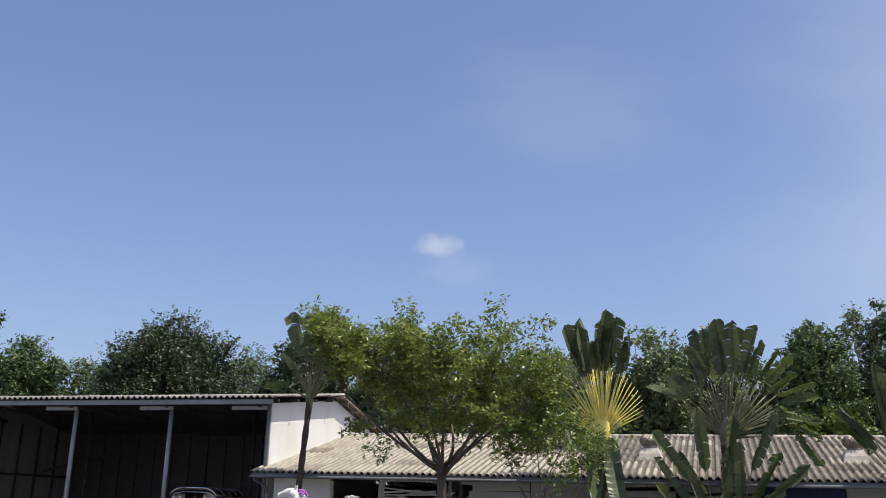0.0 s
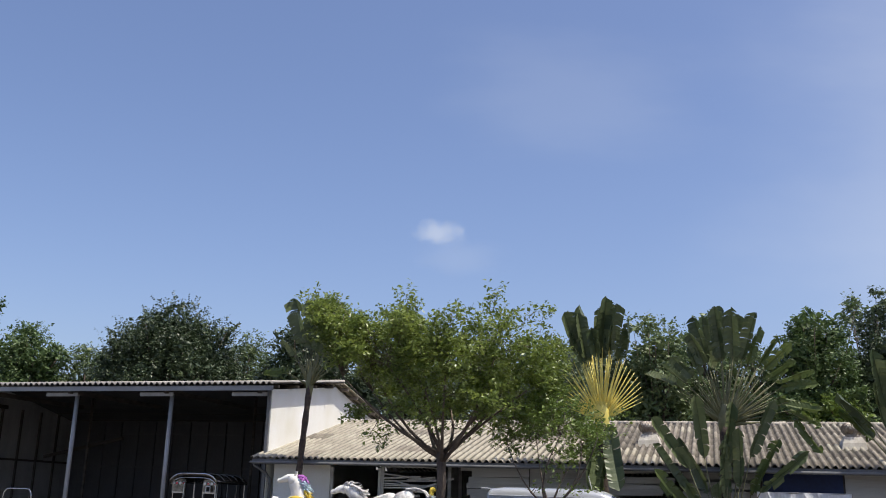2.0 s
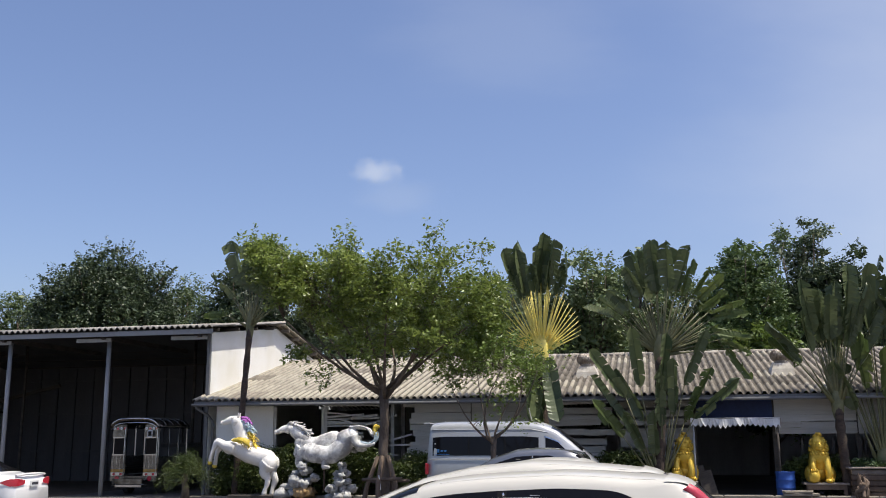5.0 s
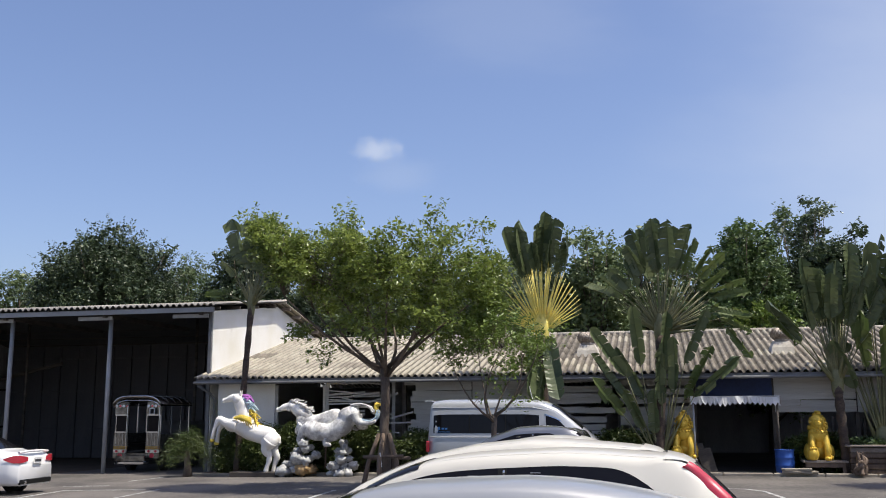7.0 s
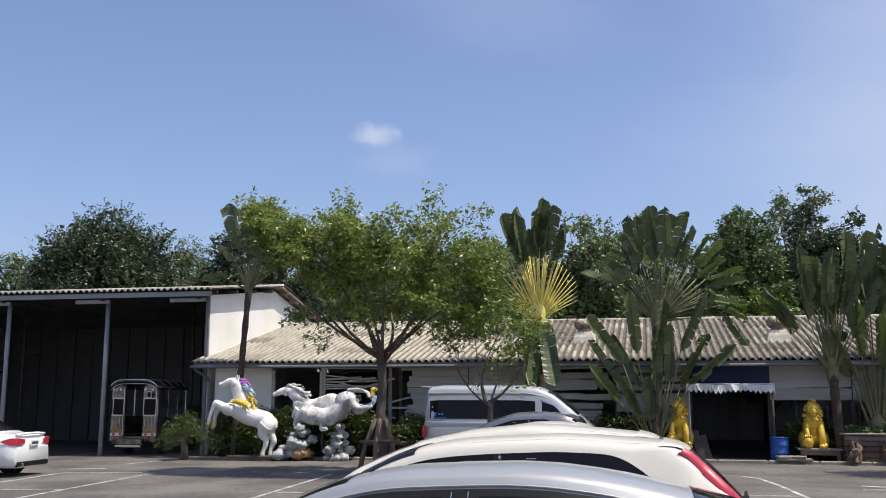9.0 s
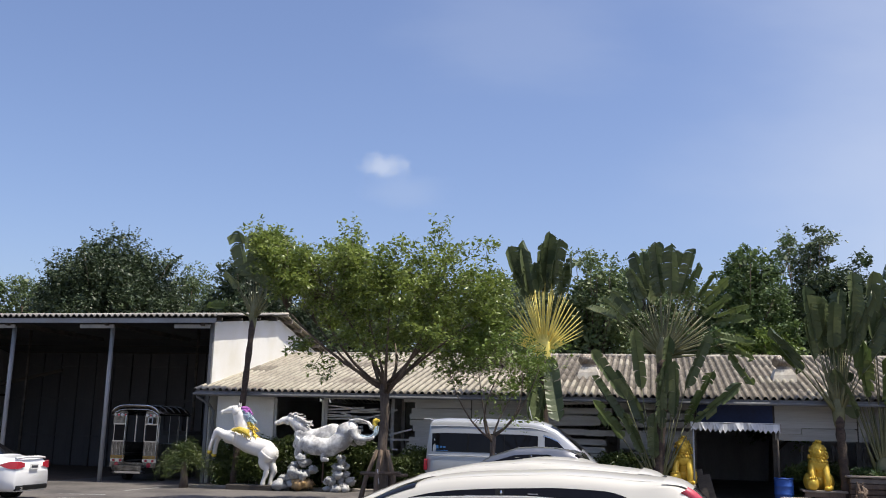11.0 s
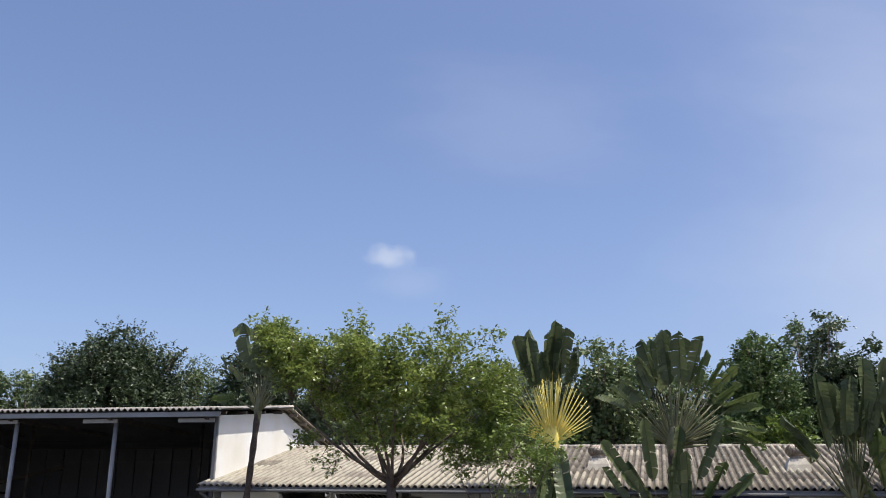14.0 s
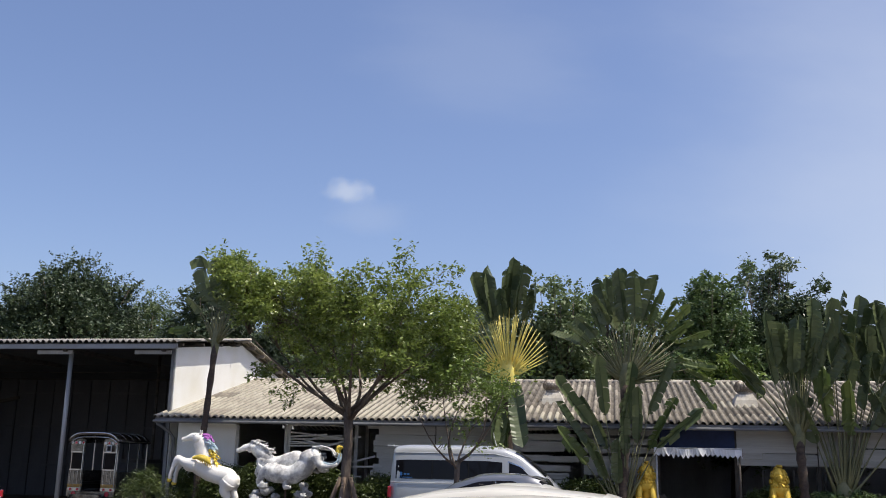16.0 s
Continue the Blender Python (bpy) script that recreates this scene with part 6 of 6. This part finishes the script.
guardian_lion(0.88, 31.9, 0.5, -6)
guardian_lion(4.95, 31.85, 0.47, -4)
solid("stone_block", Geo().box(0.35, 1.25, 31.5, 32.35, 0.0, 0.51, bevel=0.03), CONCRETE, "weathered block under a gold lion", "plinth")


def low_table(x, y, z, w, d, h, label):
    t = thing("low_table", label, "table", (x, y, z))
    for i in range(4):
        part("plank", Geo().box(-w / 2, w / 2, -d / 2 + i * d / 4 + 0.005, -d / 2 + (i + 1) * d / 4 - 0.005, h - 0.06, h, bevel=0.01), GREYWOOD, t)
    for sx in (-1, 1):
        for sy in (-1, 1):
            part("leg", Geo().box(sx * (w / 2 - 0.12) - 0.05, sx * (w / 2 - 0.12) + 0.05, sy * (d / 2 - 0.1) - 0.05, sy * (d / 2 - 0.1) + 0.05, 0, h - 0.06, bevel=0.01), WOOD, t)
    part("apron_board", Geo().box(-w / 2 + 0.1, w / 2 - 0.1, -d / 2 + 0.04, -d / 2 + 0.07, h - 0.2, h - 0.06), WOOD, t)


low_table(5.05, 31.85, 0.06, 1.3, 0.95, 0.41, "rough grey timber table under a gold lion")

# ---- doorway, barrel and clutter ----
def awning():
    a = thing("awning", "white canvas awning with a zigzag edge over the doorway", "awning", (0, 0, 0))
    g = Geo()
    n, rg = 18, random.Random(79)
    x0, x1 = 1.12, 3.85
    vs, fs = [], []
    for i in range(n * 2 + 1):
        x = x0 + (x1 - x0) * i / (n * 2)
        vs += [(x, 31.55 + 0.02 * math.sin(i * 1.3), 2.44 + 0.02 * math.sin(i * 0.35)), (x, 31.53 + 0.04 * math.sin(i * 0.9), 2.24 + (0.02 if i % 2 else -0.09) * rg.uniform(0.6, 1.3) + 0.02 * math.sin(i * 0.35))]
    fs = [(2 * i, 2 * i + 1, 2 * i + 3, 2 * i + 2) for i in range(n * 2)]
    k = len(vs)
    vs += [(x, y + 0.012, z) for x, y, z in vs]
    fs += [(k + q[3], k + q[2], k + q[1], k + q[0]) for q in fs[:n * 2]]
    g.add(vs, fs)
    part("valance", g, CANVAS, a, "zigzag canvas valance")
    part("roof_cloth", Geo().box(x0, x1, 31.55, 32.55, 2.44, 2.46, bevel=0.004), CANVAS, a)
    part("front_pole", Geo().tube([(1.2, 31.6, 0.04), (1.2, 31.6, 2.42)], 0.03, 8), STEEL, a, "", True)
    part("front_pole", Geo().tube([(3.75, 31.6, 0.04), (3.75, 31.6, 2.42)], 0.035, 8), DARKBOARD, a, "", True)
    part("side_cloth", Geo().box(3.84, 3.86, 31.55, 32.5, 2.2, 2.45), GREYWOOD, a, "grubby side flap")


awning()


def barrel(x, y, z):
    b = thing("barrel", "blue plastic barrel beside the dark doorway", "barrel", (x, y, z))
    prof = [(0.25, 0), (0.28, 0.04), (0.285, 0.24), (0.3, 0.26), (0.285, 0.28), (0.285, 0.48), (0.3, 0.5), (0.285, 0.52), (0.28, 0.72)]
    g, n = Geo(), 24
    g.add([(r * math.cos(2 * math.pi * k / n), r * math.sin(2 * math.pi * k / n), zz) for r, zz in prof for k in range(n)],
          [(i * n + k, i * n + (k + 1) % n, (i + 1) * n + (k + 1) % n, (i + 1) * n + k) for i in range(len(prof) - 1) for k in range(n)])
    part("body", g, BARREL, b, "", True)
    part("rim", Geo().tube([(0.285 * math.cos(a / 8 * math.pi), 0.285 * math.sin(a / 8 * math.pi), 0.73) for a in range(17)], 0.022, 6), BARREL, b, "", True)
    part("contents", Geo().tube([(0, 0, 0.55), (0, 0, 0.56)], 0.27, 20), DARK, b)


barrel(3.9, 31.75, 0.05)
rng = random.Random(81)
for i in range(7):
    x = 4.1 + 0.13 * i
    solid("paving_slab", Geo().box(-0.26, 0.26, -0.16, 0.16, 0, 0.07, bevel=0.012), CONCRETE, "broken grey slab lying by the barrel", "slab", at=pose(4.0 + 0.17 * (i % 4), 31.2 + 0.1 * (i % 2), 0.1 + 0.075 * (i // 4), 0, rng.uniform(-3, 3), rng.uniform(-15, 15)), group="broken slabs")
for x, tip, h in ((1.55, 0.28, 0.95), (1.75, 0.25, 0.8)):
    solid("leaning_board", Geo().box(-0.12, 0.12, -0.02, 0.02, 0, h, bevel=0.006), DARKBOARD, "dark board leaning in the doorway", "board", at=pose(x, 31.7, 0.05, -8, -14, 0))


def timber_bed():
    b = thing("timber_bed", "raised bed of stacked weathered timbers with palms", "planter", (5.75, 31.35, 0.0))
    rg = random.Random(82)
    for k in range(5):
        z = 0.06 + k * 0.165
        for i in range(3):
            x = i * 1.5
            part("timber", Geo().box(x + rg.uniform(0, 0.05), x + 1.47, -0.02 + rg.uniform(-0.03, 0.03), 0.16, z, z + 0.15, bevel=0.02), GREYWOOD if k == 4 else WOOD, b)
    part("cap", Geo().box(-0.1, 4.6, -0.1, 0.25, 0.89, 0.95, bevel=0.015), GREYWOOD, b, "pale grey top plank")
    part("soil", Geo().box(0, 4.5, 0.17, 1.15, 0.02, 0.84), SOIL, b)


timber_bed()


def stump(x, y, seed, h):
    rg = random.Random(seed)
    g = Geo()
    for i in range(11):
        a, r = i * 2.4, rg.uniform(0.06, 0.26)
        top = h * rg.uniform(0.55, 1.0)
        along(g, [(r * math.cos(a) * 1.3, r * math.sin(a) * 0.8, 0), (r * math.cos(a + 0.4), r * math.sin(a), top * 0.35), (r * math.cos(a + 1.1) + rg.uniform(-0.08, 0.08), r * math.sin(a + 1) * 0.7, top * 0.7),
                  (r * math.cos(a + 1.6) + rg.uniform(-0.12, 0.12), rg.uniform(-0.1, 0.1), top)], [0.06, rg.uniform(0.05, 0.09), rg.uniform(0.04, 0.08), 0.015], n=6)
        g.ball((r * math.cos(a), r * 0.6 * math.sin(a), top * 0.55), rg.uniform(0.05, 0.1), n=8, rings=6, wob=0.9)
    solid("driftwood_stump", g, WOOD, "gnarled grey driftwood stump by the timber bed", "stump", smooth=True, at=pose(x, y, 0.08, 0, 0, rg.uniform(0, 90)))


stump(6.0, 31.1, 83, 0.72)
stump(7.0, 31.1, 84, 0.75)


# ---- hedges and bushes ----
def bush(name, label, x0, x1, y0, y1, z0, z1, seed, material, n, size=0.13, category="hedge"):
    nr = np.random.RandomState(seed)
    t = thing(name, label, category, ((x0 + x1) / 2, (y0 + y1) / 2, z0))
    hx, hy, h = (x1 - x0) / 2, (y1 - y0) / 2, z1 - z0
    k = max(4, int(hx * 6))
    k *= 3
    cs = np.stack([nr.uniform(-hx * 0.95, hx * 0.95, k), nr.uniform(-hy * 0.6, hy * 0.6, k), nr.uniform(h * 0.1, h * 0.85, k)], 1)
    idx = nr.randint(0, k, n)
    d = nr.normal(size=(n, 3))
    d /= np.linalg.norm(d, axis=1)[:, None]
    p = cs[idx] + d * (nr.uniform(0.3, 1, n) ** 0.5)[:, None] * np.array([min(0.45, hx), hy * 0.75, h * 0.3])
    p[:, 2] = np.clip(p[:, 2], 0.03, h * 1.08)
    g = Geo()
    rg = random.Random(seed)
    for c in cs[:: 2]:
        g.tube([(c[0] * 0.9, c[1] * 0.5, 0), (c[0], c[1], c[2] * 0.6), tuple(c)], [0.03, 0.02, 0.01], 5)
    part("stems", g, BARK, t, "thin woody stems")
    part("foliage", sheet("foliage", material, p, 0.8, size, 0.4, nr, 0.1), None, t, "dense small leaves")


bush("hedge", "clipped dark green hedge behind the horse statues", -15.3, -12.4, 31.55, 32.4, gz(-14) + 0.05, 1.55, 91, LEAF_HEDGE, 22000, 0.11)
bush("hedge", "clipped dark green hedge behind the horse statues", -12.5, -9.4, 31.55, 32.4, gz(-11) + 0.05, 1.6, 92, LEAF_HEDGE, 22000, 0.11)
bush("hedge", "dark green hedge between tree and minibus", -9.5, -6.2, 31.55, 32.4, gz(-8) + 0.05, 1.5, 93, LEAF_HEDGE, 22000, 0.11)
bush("hedge", "low dark hedge behind the minibus", -6.3, -2.2, 31.6, 32.4, 0.0, 1.15, 94, LEAF_HEDGE, 9000, 0.15)
bush("shrub", "dark green shrubs beside the fan palm", -2.5, 0.4, 31.5, 32.4, 0.04, 1.3, 95, LEAF_HEDGE, 12000, 0.15, category="shrub")
bush("shrub", "dark green shrubs behind the gold lion", 4.2, 6.3, 31.95, 32.5, 0.04, 1.25, 96, LEAF_HEDGE, 9000, 0.15, category="shrub")
bush("shrub", "low green plants on the timber bed", 5.9, 9.9, 31.6, 32.3, 0.84, 1.2, 97, LEAF_MID, 3500, category="shrub")


def fern_palm(x, y):
    t = thing("fern_palm", "small dark bushy palm on a stubby brown trunk", "shrub", (x, y, gz(x)))
    part("trunk", Geo().tube([(0, 0, -0.05), (0.02, 0, 0.3), (-0.03, 0, 0.65), (0, 0, 1.05)], [0.17, 0.13, 0.1, 0.09], 10), BARK, t, "stubby brown trunk", True)
    nr = np.random.RandomState(98)
    rows = []
    for i in range(260):
        a, el, ln = nr.uniform(0, 6.28), nr.uniform(0.0, 1.4), nr.uniform(0.7, 1.1)
        for k in range(24):
            q = k / 23
            r = ln * q
            rows.append((math.cos(a) * r * math.cos(el) * 1.1, math.sin(a) * r * math.cos(el), 1.05 + r * math.sin(el) * 0.8 - 0.75 * q * q * math.cos(el)))
    p = np.array(rows) + nr.normal(size=(len(rows), 3)) * 0.03
    part("fronds", sheet("fronds", LEAF_HEDGE, p, 0.4, 0.17, 0.1, nr, 0.35), None, t, "arching dark green fronds")


fern_palm(-16.0, 30.9)


def hoop_rail(x, y):
    r = thing("hoop_rail", "thin bright steel hoop rail before the open shed", "rail", (x, y, gz(x)))
    arc = [(0, 0, 0), (0, 0, 1.9)] + [(0.22 - 0.22 * math.cos(math.pi / 2 * k / 4), 0, 1.9 + 0.3 * math.sin(math.pi / 2 * k / 4)) for k in range(1, 5)]
    part("hoop", Geo().tube(arc + [(1.3 - a, b, c) for a, b, c in reversed(arc)], 0.022, 8), CHROME, r, smooth=True)
    part("crossbar", Geo().tube([(0, 0, 1.2), (1.3, 0, 1.2)], 0.018, 8), CHROME, r, smooth=True)


hoop_rail(-27.0, 32.0)


# ---- cloud ----
def cloud(name, label, centre, half, stretch, grain, most, size):
    m = bpy.data.materials.new("cloud_vapour")
    m.use_nodes = True
    n, l = m.node_tree.nodes, m.node_tree.links
    n.remove(n["Principled BSDF"])
    co, mp = n.new("ShaderNodeTexCoord"), n.new("ShaderNodeMapping")
    l.new(co.outputs["Object"], mp.inputs["Vector"])
    mp.inputs["Scale"].default_value = (1 / half[0], 1 / half[1], 1.0)
    ln = n.new("ShaderNodeVectorMath")
    ln.operation = "LENGTH"
    l.new(mp.outputs["Vector"], ln.inputs[0])
    no = n.new("ShaderNodeTexNoise")
    no.inputs["Scale"].default_value, no.inputs["Detail"].default_value, no.inputs["Roughness"].default_value = grain, 6, 0.55
    drift = n.new("ShaderNodeMapping")
    drift.inputs["Scale"].default_value = stretch
    drift.inputs["Rotation"].default_value = (0, 0, 0.5)
    l.new(co.outputs["Object"], drift.inputs["Vector"])
    l.new(drift.outputs["Vector"], no.inputs["Vector"])
    a = n.new("ShaderNodeMath")
    a.operation = "MULTIPLY_ADD"
    l.new(no.outputs["Fac"], a.inputs[0])
    a.inputs[1].default_value = -1.3
    l.new(ln.outputs["Value"], a.inputs[2])
    core = n.new("ShaderNodeMapRange")
    core.interpolation_type = "SMOOTHSTEP"
    core.inputs["From Min"].default_value, core.inputs["From Max"].default_value = 0.25, -0.55
    core.inputs["To Max"].default_value = most
    l.new(a.outputs[0], core.inputs["Value"])
    em, tr, mx = n.new("ShaderNodeEmission"), n.new("ShaderNodeBsdfTransparent"), n.new("ShaderNodeMixShader")
    em.inputs["Color"].default_value = (0.78, 0.82, 0.9, 1)
    l.new(core.outputs[0], mx.inputs[0])
    l.new(tr.outputs[0], mx.inputs[1])
    l.new(em.outputs[0], mx.inputs[2])
    l.new(mx.outputs[0], n["Material Output"].inputs["Surface"])
    g = Geo()
    k = 24
    vs = [(size[0] * math.cos(2 * math.pi * i / k), size[1] * math.sin(2 * math.pi * i / k), 0) for i in range(k)]
    g.add(vs, [tuple(range(k))])
    ob = solid(name, g, m, label, "cloud", "structure", at=pose(*centre, 90, 0, 16.5))
    ob.visible_shadow = False


cloud("cloud", "small soft white cloud in the blue sky", (-446.0, 1500.0, 446.0), (66.0, 28.0), (1, 1, 1), 0.034, 0.44, (200, 120))
cloud("thin_cloud", "faint wisps of thin cloud high in the sky", (-215.0, 1600.0, 735.0), (330.0, 190.0), (0.5, 1.6, 1), 0.004, 0.09, (700, 480))
cloud("thin_cloud", "faint trail of vapour under the small cloud", (-405.0, 1510.0, 405.0), (110.0, 45.0), (0.6, 1.4, 1), 0.012, 0.1, (300, 160))
# pale glowing veil, added to lift the sky's brightness towards the right
cloud("thin_cloud", "wide pale veil of haze, added to brighten the right of the sky", (620.0, 1520.0, 470.0), (760.0, 640.0), (0.5, 1.3, 1), 0.0015, 0.36, (1500, 1250))
